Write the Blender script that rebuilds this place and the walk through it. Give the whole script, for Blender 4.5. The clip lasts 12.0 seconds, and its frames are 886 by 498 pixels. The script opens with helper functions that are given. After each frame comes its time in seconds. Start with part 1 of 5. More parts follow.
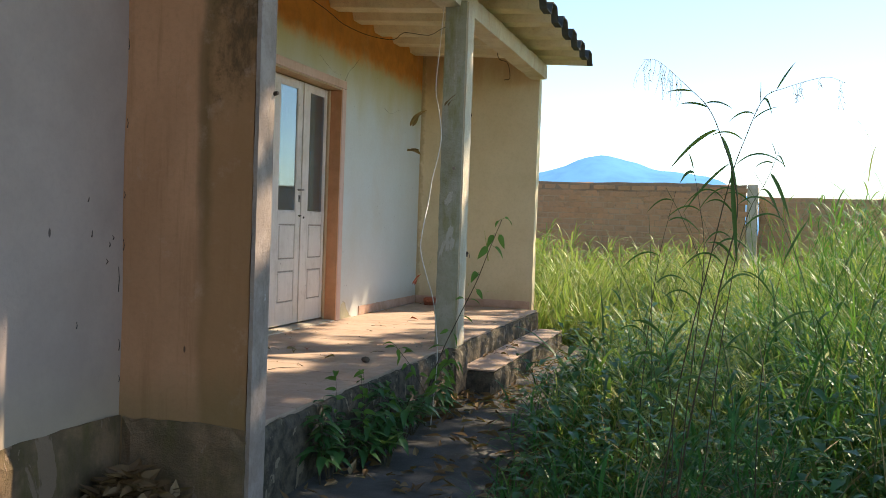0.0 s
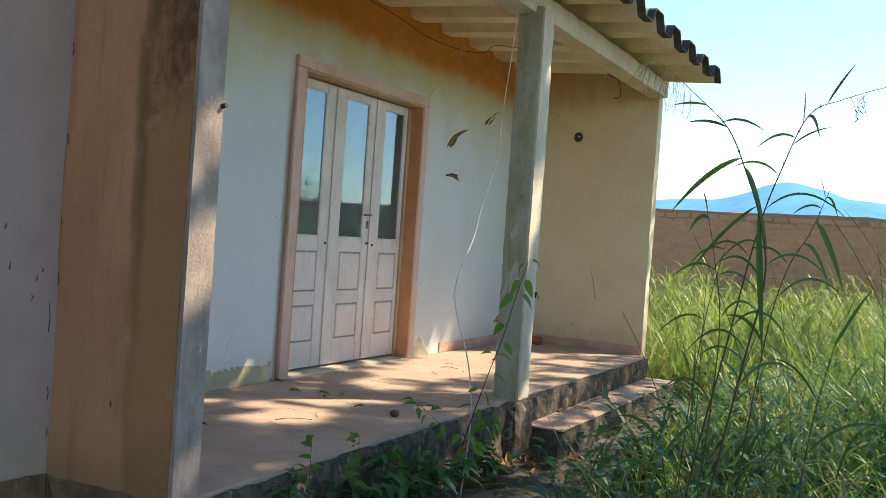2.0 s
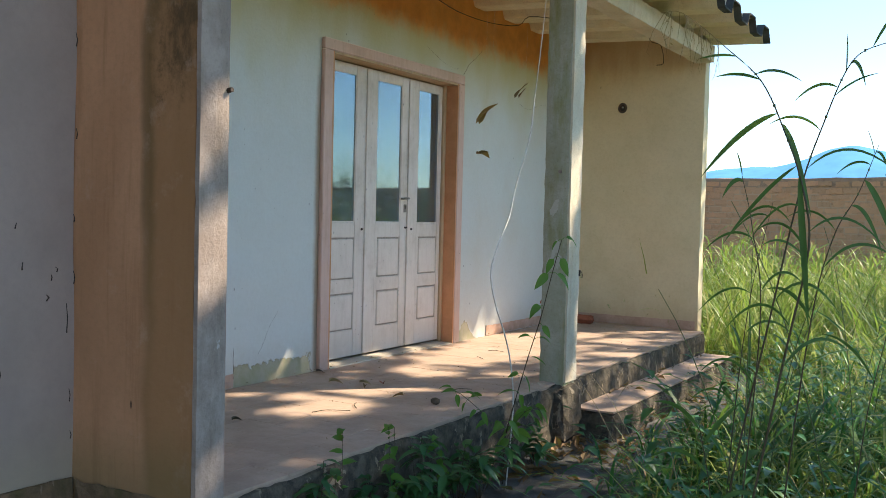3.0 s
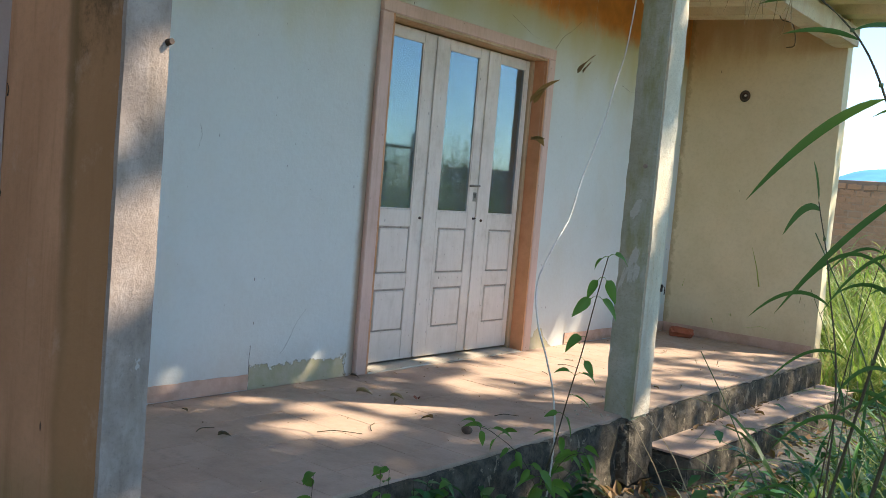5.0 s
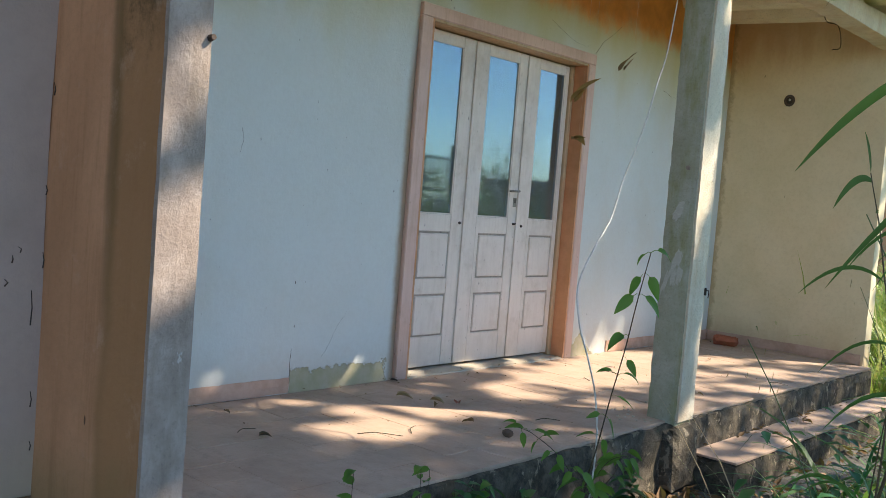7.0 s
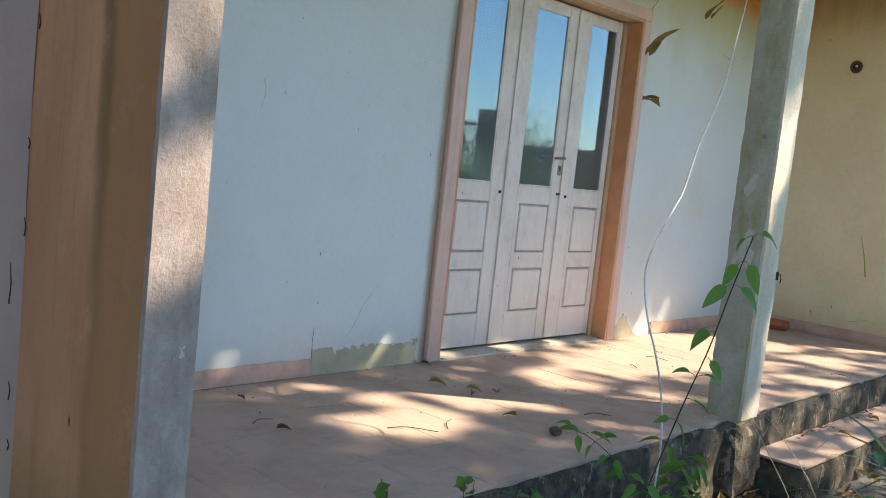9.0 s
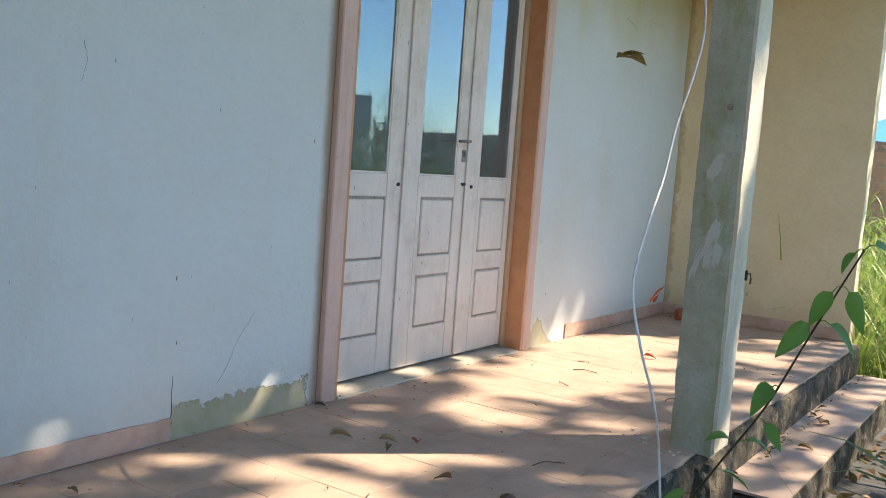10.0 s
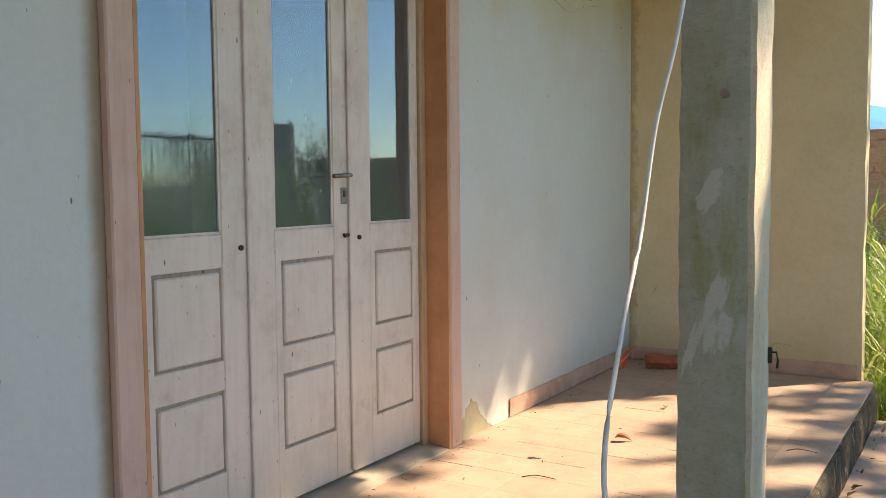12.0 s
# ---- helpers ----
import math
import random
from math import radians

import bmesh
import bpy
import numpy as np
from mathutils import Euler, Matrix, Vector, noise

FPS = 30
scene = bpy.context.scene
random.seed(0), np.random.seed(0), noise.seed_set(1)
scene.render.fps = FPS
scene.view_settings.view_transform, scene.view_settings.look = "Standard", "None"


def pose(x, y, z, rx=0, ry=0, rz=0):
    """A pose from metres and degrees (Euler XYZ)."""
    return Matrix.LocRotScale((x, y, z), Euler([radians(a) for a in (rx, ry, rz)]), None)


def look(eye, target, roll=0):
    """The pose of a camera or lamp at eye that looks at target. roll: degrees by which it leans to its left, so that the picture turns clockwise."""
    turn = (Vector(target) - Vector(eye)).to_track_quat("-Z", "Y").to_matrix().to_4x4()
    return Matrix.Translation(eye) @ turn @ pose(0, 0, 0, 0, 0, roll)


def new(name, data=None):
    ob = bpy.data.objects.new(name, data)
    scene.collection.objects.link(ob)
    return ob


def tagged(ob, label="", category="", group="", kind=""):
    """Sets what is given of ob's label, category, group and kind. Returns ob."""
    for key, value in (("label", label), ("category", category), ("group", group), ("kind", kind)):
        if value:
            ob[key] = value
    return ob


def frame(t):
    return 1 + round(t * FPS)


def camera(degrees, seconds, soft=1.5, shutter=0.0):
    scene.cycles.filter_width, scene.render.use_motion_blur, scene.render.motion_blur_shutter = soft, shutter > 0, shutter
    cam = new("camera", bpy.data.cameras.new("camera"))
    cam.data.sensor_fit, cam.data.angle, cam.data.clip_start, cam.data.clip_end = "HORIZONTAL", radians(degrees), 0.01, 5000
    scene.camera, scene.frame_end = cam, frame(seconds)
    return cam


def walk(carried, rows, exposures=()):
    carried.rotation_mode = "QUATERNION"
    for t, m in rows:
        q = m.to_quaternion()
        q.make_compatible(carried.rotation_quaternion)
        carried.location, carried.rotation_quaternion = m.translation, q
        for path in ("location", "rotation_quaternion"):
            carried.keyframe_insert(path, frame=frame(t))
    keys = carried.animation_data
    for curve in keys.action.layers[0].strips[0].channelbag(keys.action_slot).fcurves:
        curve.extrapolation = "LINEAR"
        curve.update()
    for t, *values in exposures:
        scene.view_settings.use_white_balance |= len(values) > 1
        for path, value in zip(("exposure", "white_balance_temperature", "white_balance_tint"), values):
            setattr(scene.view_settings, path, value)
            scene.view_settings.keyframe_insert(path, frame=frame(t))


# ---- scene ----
cam = camera(52.0, 12.0, 0.5)
EXPOSURES = [(0.0, 0.92, 7800, 12), (1.5, 0.95, 7500, 11), (4.5, 1.13, 6950, 10), (7.0, 1.14, 6900, 10), (9.5, 1.34, 6950, 11), (10.2, 1.32, 7100, 11), (11.0, 1.08, 8150, 15), (12.0, 1.06, 8350, 15)]
PATH = [
    (0, (-0.149, -0.061, 0.908), (-0.743, 1.848, 0.852), 2.0),
    (0.5, (-0.031, 0.244, 0.932), (-0.654, 2.143, 0.871), 2.9),
    (1, (0.02, 0.52, 0.999), (-0.679, 2.393, 0.947), 4.0),
    (1.5, (0.107, 0.83, 1.045), (-0.675, 2.671, 1.01), 3.5),
    (2, (0.251, 0.959, 1.03), (-0.691, 2.723, 1.001), 4.0),
    (2.5, (0.29, 1.006, 1.012), (-0.736, 2.722, 0.968), 2.0),
    (4.5, (0.124, 1.962, 1.115), (-1.039, 3.581, 0.952), 3.5),
    (5, (0.152, 2.059, 1.112), (-1.118, 3.598, 0.98), 4.9),
    (5.5, (0.18, 2.079, 1.094), (-1.128, 3.59, 1.013), 5.4),
    (6, (0.186, 2.08, 1.077), (-1.119, 3.593, 1.0), 4.9),
    (6.5, (0.162, 2.08, 1.066), (-1.151, 3.587, 0.981), 4.5),
    (7, (0.148, 2.07, 1.054), (-1.191, 3.551, 0.946), 4.6),
    (9, (-0.252, 2.359, 1.045), (-1.614, 3.811, 0.858), 6.0),
    (9.5, (-0.677, 2.613, 1.013), (-1.859, 4.216, 0.829), 5.9),
    (10, (-1.015, 2.955, 1.036), (-2.133, 4.603, 0.846), 4.2),
    (10.5, (-1.282, 3.208, 1.072), (-2.352, 4.888, 0.887), 2.7),
    (11, (-1.431, 3.446, 1.116), (-2.419, 5.177, 0.951), 1.5),
    (11.5, (-1.499, 3.879, 1.146), (-2.505, 5.6, 0.983), -0.0),
    (12, (-1.545, 4.207, 1.112), (-2.58, 5.913, 0.971), -0.5),
]
walk(cam, [(t, look(eye, target, roll)) for t, eye, target, roll in PATH], EXPOSURES)

# ---- sky and sun ----
SUN_AZ, SUN_EL = radians(46.5), radians(43.5)   # from +x towards +y, and above the horizon
world = bpy.data.worlds.new("sky")
scene.world = world
world.use_nodes = True
wn = world.node_tree
sky = wn.nodes.new("ShaderNodeTexSky")
sky.sky_type, sky.sun_disc = "NISHITA", False
sky.sun_elevation, sky.sun_rotation = SUN_EL, math.pi / 2 - SUN_AZ
sky.air_density, sky.dust_density, sky.ozone_density = 1.0, 0.0, 5.0
back = wn.nodes["Background"]
back.inputs[1].default_value = 0.15
wn.links.new(sky.outputs[0], back.inputs[0])
sun_dir = Vector((math.cos(SUN_EL) * math.cos(SUN_AZ), math.cos(SUN_EL) * math.sin(SUN_AZ), math.sin(SUN_EL)))
sun_data = bpy.data.lights.new("sun", "SUN")
sun_data.energy, sun_data.angle, sun_data.color = 4.6, radians(0.47), (1.0, 0.92, 0.80)
sun = new("sun", sun_data)
sun.matrix_world = look(sun_dir * 40, (0, 0, 0))


# ---- materials ----
def mat(name, base, rough=0.8, metal=0.0, spec=0.4):
    m = bpy.data.materials.new(name)
    m.use_nodes = True
    b = m.node_tree.nodes["Principled BSDF"]
    b.inputs["Base Color"].default_value = (*base, 1)
    b.inputs["Roughness"].default_value = rough
    b.inputs["Metallic"].default_value = metal
    b.inputs["Specular IOR Level"].default_value = spec
    return m


class Nodes:
    """Short hand for building node trees."""

    def __init__(self, m):
        self.t, self.b = m.node_tree, m.node_tree.nodes["Principled BSDF"]
        self.geo = self.t.nodes.new("ShaderNodeNewGeometry")
        self.pos = self.geo.outputs["Position"]

    def link(self, a, b):
        self.t.links.new(a, b)

    def put(self, sock, value):
        if hasattr(value, "links"):
            self.link(value, sock)
        elif isinstance(value, tuple) and len(value) == 3 and len(sock.default_value) == 4:
            sock.default_value = (*value, 1)
        else:
            sock.default_value = value

    def scaled(self, sx, sy, sz):
        n = self.t.nodes.new("ShaderNodeVectorMath")
        n.operation = "MULTIPLY"
        self.link(self.pos, n.inputs[0])
        n.inputs[1].default_value = (sx, sy, sz)
        return n.outputs[0]

    def axis(self, k):
        n = self.t.nodes.new("ShaderNodeSeparateXYZ")
        self.link(self.pos, n.inputs[0])
        return n.outputs[k]

    def noise(self, scale, detail=4.0, rough=0.6, vec=None, distort=0.0):
        n = self.t.nodes.new("ShaderNodeTexNoise")
        n.inputs["Scale"].default_value, n.inputs["Detail"].default_value = scale, detail
        n.inputs["Roughness"].default_value, n.inputs["Distortion"].default_value = rough, distort
        self.link(vec or self.pos, n.inputs["Vector"])
        return n.outputs[0]

    def cells(self, scale, vec=None, feature="F1"):
        n = self.t.nodes.new("ShaderNodeTexVoronoi")
        n.feature = feature
        n.inputs["Scale"].default_value = scale
        self.link(vec or self.pos, n.inputs["Vector"])
        return n.outputs[0]

    def ramp(self, fac, lo, hi, a=0.0, b=1.0):
        n = self.t.nodes.new("ShaderNodeMapRange")
        n.interpolation_type = "SMOOTHSTEP"
        for k, v in zip(("From Min", "From Max", "To Min", "To Max"), (lo, hi, a, b)):
            n.inputs[k].default_value = v
        self.put(n.inputs["Value"], fac)
        return n.outputs[0]

    def math(self, op, a, b=0.0, clamp=False):
        n = self.t.nodes.new("ShaderNodeMath")
        n.operation, n.use_clamp = op, clamp
        self.put(n.inputs[0], a)
        self.put(n.inputs[1], b)
        return n.outputs[0]

    def mix(self, fac, a, b, how="MIX"):
        n = self.t.nodes.new("ShaderNodeMix")
        n.data_type, n.blend_type = "RGBA", how
        self.put(n.inputs["Factor"], fac)
        for sock, v in ((n.inputs[6], a), (n.inputs[7], b)):
            self.put(sock, v)
        return n.outputs[2]

    def color(self, v):
        self.put(self.b.inputs["Base Color"], v)

    def rough(self, v):
        self.put(self.b.inputs["Roughness"], v)

    def bump(self, height, strength=0.3, dist=0.01):
        n = self.t.nodes.new("ShaderNodeBump")
        n.inputs["Strength"].default_value, n.inputs["Distance"].default_value = strength, dist
        self.put(n.inputs["Height"], height)
        self.link(n.outputs[0], self.b.inputs["Normal"])


def plain(name, base, dark, rough=0.8, scale=6.0, grain=60.0, bump=0.25, metal=0.0, spec=0.4, dist=0.004):
    """A weathered paint, plaster or stone: two scales of blotches, and a fine grain in the relief."""
    m = mat(name, base, rough, metal, spec)
    n = Nodes(m)
    big = n.ramp(n.noise(scale, 5, 0.65), 0.35, 0.72)
    fine = n.ramp(n.noise(grain, 3, 0.6), 0.3, 0.75)
    c = n.mix(n.math("MULTIPLY", big, 0.75), base, dark)
    c = n.mix(n.math("MULTIPLY", fine, 0.22), c, dark)
    n.color(c)
    n.rough(n.ramp(n.noise(scale * 2, 3), 0.3, 0.7, max(rough - 0.12, 0.05), min(rough + 0.1, 1)))
    n.bump(n.math("ADD", n.noise(grain, 4, 0.7), n.math("MULTIPLY", n.noise(scale, 3), 1.5)), bump, dist)
    return m


def specks(n, c, tint, amount=0.5, scale=9.0, size=0.06):
    """Small scattered dirt marks and chips."""
    d = n.cells(scale, n.scaled(1.6, 1.6, 0.6))
    spot = n.math("MULTIPLY", n.ramp(d, size * 0.6, size, 1.0, 0.0), n.ramp(n.noise(scale * 0.6, 2), 0.48, 0.53))
    return n.mix(n.math("MULTIPLY", spot, amount), c, tint)


def porch_wall_paint():
    m = mat("whitewash", (0.74, 0.76, 0.74), 0.85, 0, 0.25)
    n = Nodes(m)
    y, z = n.axis(1), n.axis(2)
    wob = n.noise(3.0, 5, 0.65)
    streak = n.noise(2.6, 3, 0.5, n.scaled(1, 1.3, 0.5))
    fine = n.noise(45, 4, 0.65)
    c = n.mix(n.ramp(wob, 0.35, 0.75, 0, 0.30), (0.655, 0.685, 0.65), (0.59, 0.595, 0.53))
    c = n.mix(n.ramp(fine, 0.35, 0.8, 0, 0.16), c, (0.48, 0.47, 0.41))
    # greenish damp below the painted band
    zz = n.math("ADD", z, n.math("MULTIPLY", n.math("SUBTRACT", streak, 0.5), 0.9))
    c = n.mix(n.ramp(zz, 1.75, 2.55, 0, 0.9), c, (0.55, 0.51, 0.27))
    # rust-orange band under the roof, run down by the rain
    zb = n.math("ADD", z, n.math("MULTIPLY", n.math("SUBTRACT", n.noise(5.0, 4, 0.6, n.scaled(1, 1, 0.8)), 0.5), 0.26))
    zb = n.math("ADD", zb, n.math("MULTIPLY", n.math("SUBTRACT", fine, 0.5), 0.05))
    c = n.mix(n.ramp(zb, 2.32, 2.52, 0, 0.95), c, n.mix(n.ramp(n.noise(7, 4), 0.3, 0.75), (0.82, 0.34, 0.09), (0.64, 0.26, 0.07)))
    # flaked paint at the foot of the wall: one long patch beside the door, a small one past it
    edge = n.math("MULTIPLY", n.math("SUBTRACT", n.noise(9, 5, 0.7), 0.5), 0.16)
    zf = n.math("ADD", z, edge)
    left = n.math("MULTIPLY", n.math("MULTIPLY", n.ramp(y, 5.005, 5.012), n.ramp(n.math("ADD", y, edge), 5.69, 5.70, 1, 0)), n.ramp(zf, 0.115, 0.122, 1, 0))
    hump = n.math("ADD", zf, n.math("MULTIPLY", n.math("ABSOLUTE", n.math("SUBTRACT", y, 7.66)), 0.9))
    right = n.math("MULTIPLY", n.ramp(hump, 0.16, 0.168, 1, 0), n.ramp(y, 7.53, 7.54))
    patch = n.math("MAXIMUM", left, right)
    c = n.mix(patch, c, n.mix(n.ramp(n.noise(14, 4), 0.3, 0.7), (0.33, 0.33, 0.18), (0.43, 0.39, 0.27)))
    side = n.math("MULTIPLY", n.ramp(n.math("ADD", y, n.math("MULTIPLY", edge, 0.2)), 5.69, 5.74, 0, 0.75), n.ramp(y, 5.76, 5.77, 1, 0))
    side = n.math("MULTIPLY", side, n.ramp(n.math("ADD", z, n.math("MULTIPLY", edge, 1.5)), 1.6, 2.1, 1, 0))
    c = n.mix(side, c, (0.36, 0.22, 0.11))
    low = n.math("MULTIPLY", n.ramp(n.math("ADD", z, n.math("MULTIPLY", edge, 1.5)), 0.02, 0.30, 0.35, 0), 1.0)
    c = n.mix(low, c, (0.50, 0.40, 0.30))
    c = n.mix(n.ramp(n.noise(1.1, 4, 0.6, n.scaled(1, 1, 0.7)), 0.5, 0.75, 0, 0.35), c, (0.60, 0.53, 0.40))
    c = specks(n, c, (0.10, 0.08, 0.07), 0.8, 8.0, 0.05)
    c = specks(n, c, (0.22, 0.19, 0.15), 0.6, 17.0, 0.06)
    n.color(c)
    h = n.math("SUBTRACT", n.math("ADD", n.math("MULTIPLY", fine, 0.25), n.math("MULTIPLY", wob, 0.5)), n.math("MULTIPLY", patch, 0.8))
    n.bump(h, 0.7, 0.010)
    return m


def wing_paint():
    m = mat("ochre_paint", (0.55, 0.28, 0.15), 0.85, 0, 0.25)
    n = Nodes(m)
    x, z = n.axis(0), n.axis(2)
    cloud = n.noise(1.7, 4, 0.55, n.scaled(1.3, 1.3, 0.6))
    fine = n.noise(40, 4, 0.7)
    ragged = n.math("MULTIPLY", n.math("SUBTRACT", n.noise(13, 6, 0.8), 0.5), 0.30)
    wave = n.math("MULTIPLY", n.math("SUBTRACT", n.noise(2.3, 3, 0.5, n.scaled(1, 1, 0.8)), 0.5), 0.14)
    c = n.mix(n.ramp(cloud, 0.35, 0.68), (0.64, 0.325, 0.175), (0.50, 0.245, 0.125))
    c = n.mix(n.ramp(fine, 0.4, 0.8, 0, 0.22), c, (0.30, 0.16, 0.08))
    # a browner strip where rain runs down the outer edge, with an olive seam
    xs = n.math("ADD", x, wave)
    c = n.mix(n.ramp(xs, -2.31, -2.26, 0, 0.62), c, (0.31, 0.155, 0.055))
    seam = n.math("MULTIPLY", n.ramp(xs, -2.33, -2.29), n.ramp(xs, -2.27, -2.22, 1, 0))
    c = n.mix(n.math("MULTIPLY", seam, n.ramp(z, 0.3, 1.2, 0.1, 0.6)), c, (0.13, 0.09, 0.035))
    # black mould high on the edge
    soot = n.math("MULTIPLY", n.ramp(n.math("ADD", x, ragged), -2.30, -2.17), n.ramp(n.math("ADD", z, n.math("MULTIPLY", ragged, 2.2)), 1.32, 1.62))
    holes = n.ramp(n.noise(11, 6, 0.75, n.scaled(1, 1, 0.4)), 0.38, 0.62, 0.35, 1.0)
    c = n.mix(n.math("MULTIPLY", n.math("MULTIPLY", soot, holes), 0.85), c, (0.085, 0.055, 0.025))
    trickle = n.noise(5.0, 5, 0.7, n.scaled(3.5, 3.5, 0.25))
    c = n.mix(n.ramp(trickle, 0.48, 0.72, 0, 0.45), c, (0.36, 0.17, 0.075))
    c = n.mix(n.ramp(n.noise(6, 6, 0.75), 0.55, 0.75, 0, 0.35), c, (0.62, 0.40, 0.28))
    # green damp at the foot
    c = n.mix(n.ramp(n.math("ADD", z, n.math("MULTIPLY", cloud, 0.5)), 0.22, 0.55, 0.55, 0), c, (0.20, 0.15, 0.06))
    c = specks(n, c, (0.05, 0.03, 0.02), 0.8, 4.0, 0.05)
    n.color(c)
    n.bump(n.math("ADD", n.math("MULTIPLY", fine, 0.7), n.noise(9, 4, 0.6)), 0.35, 0.006)
    return m


def cream_paint():
    m = mat("cream_paint", (0.70, 0.58, 0.36), 0.85, 0, 0.25)
    n = Nodes(m)
    x, z = n.axis(0), n.axis(2)
    wob = n.noise(2.5, 5, 0.65)
    fine = n.noise(45, 4, 0.7)
    streak = n.noise(4.0, 5, 0.65, n.scaled(1.5, 1.5, 0.3))
    c = n.mix(n.ramp(wob, 0.3, 0.75, 0, 0.7), (0.76, 0.64, 0.42), (0.66, 0.55, 0.33))
    c = n.mix(n.ramp(fine, 0.4, 0.8, 0, 0.25), c, (0.48, 0.38, 0.22))
    zb = n.math("ADD", z, n.math("MULTIPLY", n.math("SUBTRACT", streak, 0.5), 0.7))
    c = n.mix(n.ramp(zb, 2.35, 2.75, 0, 0.5), c, (0.50, 0.26, 0.10))
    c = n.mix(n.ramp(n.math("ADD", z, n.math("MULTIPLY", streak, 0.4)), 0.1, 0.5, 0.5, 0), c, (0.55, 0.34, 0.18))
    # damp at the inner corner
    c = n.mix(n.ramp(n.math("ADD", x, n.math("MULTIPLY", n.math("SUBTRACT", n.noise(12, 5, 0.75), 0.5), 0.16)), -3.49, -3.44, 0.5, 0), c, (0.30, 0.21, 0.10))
    c = specks(n, c, (0.12, 0.09, 0.05), 0.7, 6.0, 0.06)
    n.color(c)
    n.bump(n.math("ADD", fine, wob), 0.3, 0.006)
    return m


def facade_paint():
    m = mat("faded_facade_paint", (0.5, 0.42, 0.37), 0.85, 0, 0.25)
    n = Nodes(m)
    z = n.axis(2)
    wob = n.noise(2.2, 5, 0.65)
    fine = n.noise(40, 4, 0.7)
    c = n.mix(n.ramp(wob, 0.3, 0.75, 0, 0.8), (0.46, 0.355, 0.30), (0.375, 0.285, 0.24))
    c = n.mix(n.ramp(fine, 0.4, 0.8, 0, 0.25), c, (0.33, 0.26, 0.22))
    c = n.mix(n.ramp(n.math("ADD", z, n.math("MULTIPLY", wob, 0.4)), 0.15, 0.6, 0.5, 0), c, (0.46, 0.36, 0.22))
    c = specks(n, c, (0.07, 0.05, 0.04), 0.85, 4.0, 0.055)
    n.color(c)
    n.bump(n.math("ADD", fine, wob), 0.35, 0.006)
    return m


def stained_concrete(name, base, dark, moss, amount=0.6, scale=4.0, relief=0.6, peel=None, flakes=0.57):
    m = mat(name, base, 0.9, 0, 0.25)
    n = Nodes(m)
    big = n.noise(scale, 6, 0.7)
    streak = n.noise(6.0, 5, 0.7, n.scaled(1.2, 1.2, 0.3))
    fine = n.noise(70, 5, 0.75)
    c = n.mix(n.ramp(big, 0.35, 0.65), base, dark)
    c = n.mix(n.ramp(streak, 0.45, 0.75, 0, amount), c, moss)
    c = n.mix(n.ramp(fine, 0.5, 0.8, 0, 0.4), c, (0.07, 0.06, 0.05))
    n.color(c)
    h = n.math("ADD", n.math("MULTIPLY", fine, 1.0), n.math("MULTIPLY", big, 0.8))
    if peel:
        flake = n.ramp(n.noise(scale * 0.8, 6, 0.62, n.scaled(1, 1, 0.7), 0.6), flakes, flakes + 0.015)
        c = n.mix(flake, c, peel)
        h = n.math("ADD", h, n.math("MULTIPLY", flake, 0.5))
        n.color(c)
    n.bump(h, relief, 0.012)
    return m


def worn_wood_paint(name, base, worn, amount=0.35, grime=0.4):
    m = mat(name, base, 0.6, 0, 0.35)
    n = Nodes(m)
    grain = n.noise(8.0, 4, 0.6, n.scaled(6, 6, 0.5))
    fine = n.noise(60, 4, 0.7)
    dirt = n.noise(3.2, 6, 0.72)
    rub = n.noise(11.0, 5, 0.7, n.scaled(1, 1, 0.6))
    low = n.ramp(n.math("ADD", n.axis(2), n.math("MULTIPLY", rub, 0.5)), 0.2, 0.65, 0.5, 0)
    dull = tuple(v * k for v, k in zip(base, (0.66, 0.62, 0.56)))
    c = n.mix(n.ramp(grain, 0.42, 0.75, 0, amount), base, worn)
    c = n.mix(n.ramp(dirt, 0.42, 0.75, 0, grime), c, dull)
    c = n.mix(n.ramp(rub, 0.55, 0.8, 0, grime * 0.8), c, worn)
    c = n.mix(low, c, dull)
    c = n.mix(n.math("MULTIPLY", n.ramp(fine, 0.62, 0.72), 0.35), c, worn)
    c = specks(n, c, (0.10, 0.06, 0.05), 0.85, 9.0, 0.075)
    c = specks(n, c, (0.20, 0.12, 0.08), 0.7, 24.0, 0.09)
    n.color(c)
    n.rough(n.ramp(dirt, 0.3, 0.7, 0.5, 0.8))
    n.bump(n.math("ADD", n.math("MULTIPLY", grain, 0.5), n.math("ADD", n.math("MULTIPLY", fine, 0.4), rub)), 0.25, 0.003)
    return m


def tile_clay():
    m = mat("salmon_floor_tile", (0.5, 0.34, 0.25), 0.62, 0, 0.4)
    n = Nodes(m)
    info = n.t.nodes.new("ShaderNodeObjectInfo").outputs["Random"]
    wob = n.noise(3.0, 5, 0.7)
    fine = n.noise(60, 4, 0.7)
    c = n.mix(info, (0.585, 0.415, 0.31), (0.54, 0.38, 0.28))
    c = n.mix(n.ramp(wob, 0.35, 0.72, 0, 0.7), c, (0.43, 0.30, 0.215))
    c = n.mix(n.ramp(n.noise(7.0, 5, 0.75), 0.5, 0.72, 0, 0.5), c, (0.33, 0.235, 0.17))
    c = n.mix(n.ramp(fine, 0.5, 0.8, 0, 0.35), c, (0.30, 0.22, 0.17))
    n.color(c)
    n.rough(n.ramp(wob, 0.3, 0.7, 0.5, 0.8))
    n.bump(n.math("ADD", fine, n.math("MULTIPLY", wob, 0.5)), 0.2, 0.003)
    return m


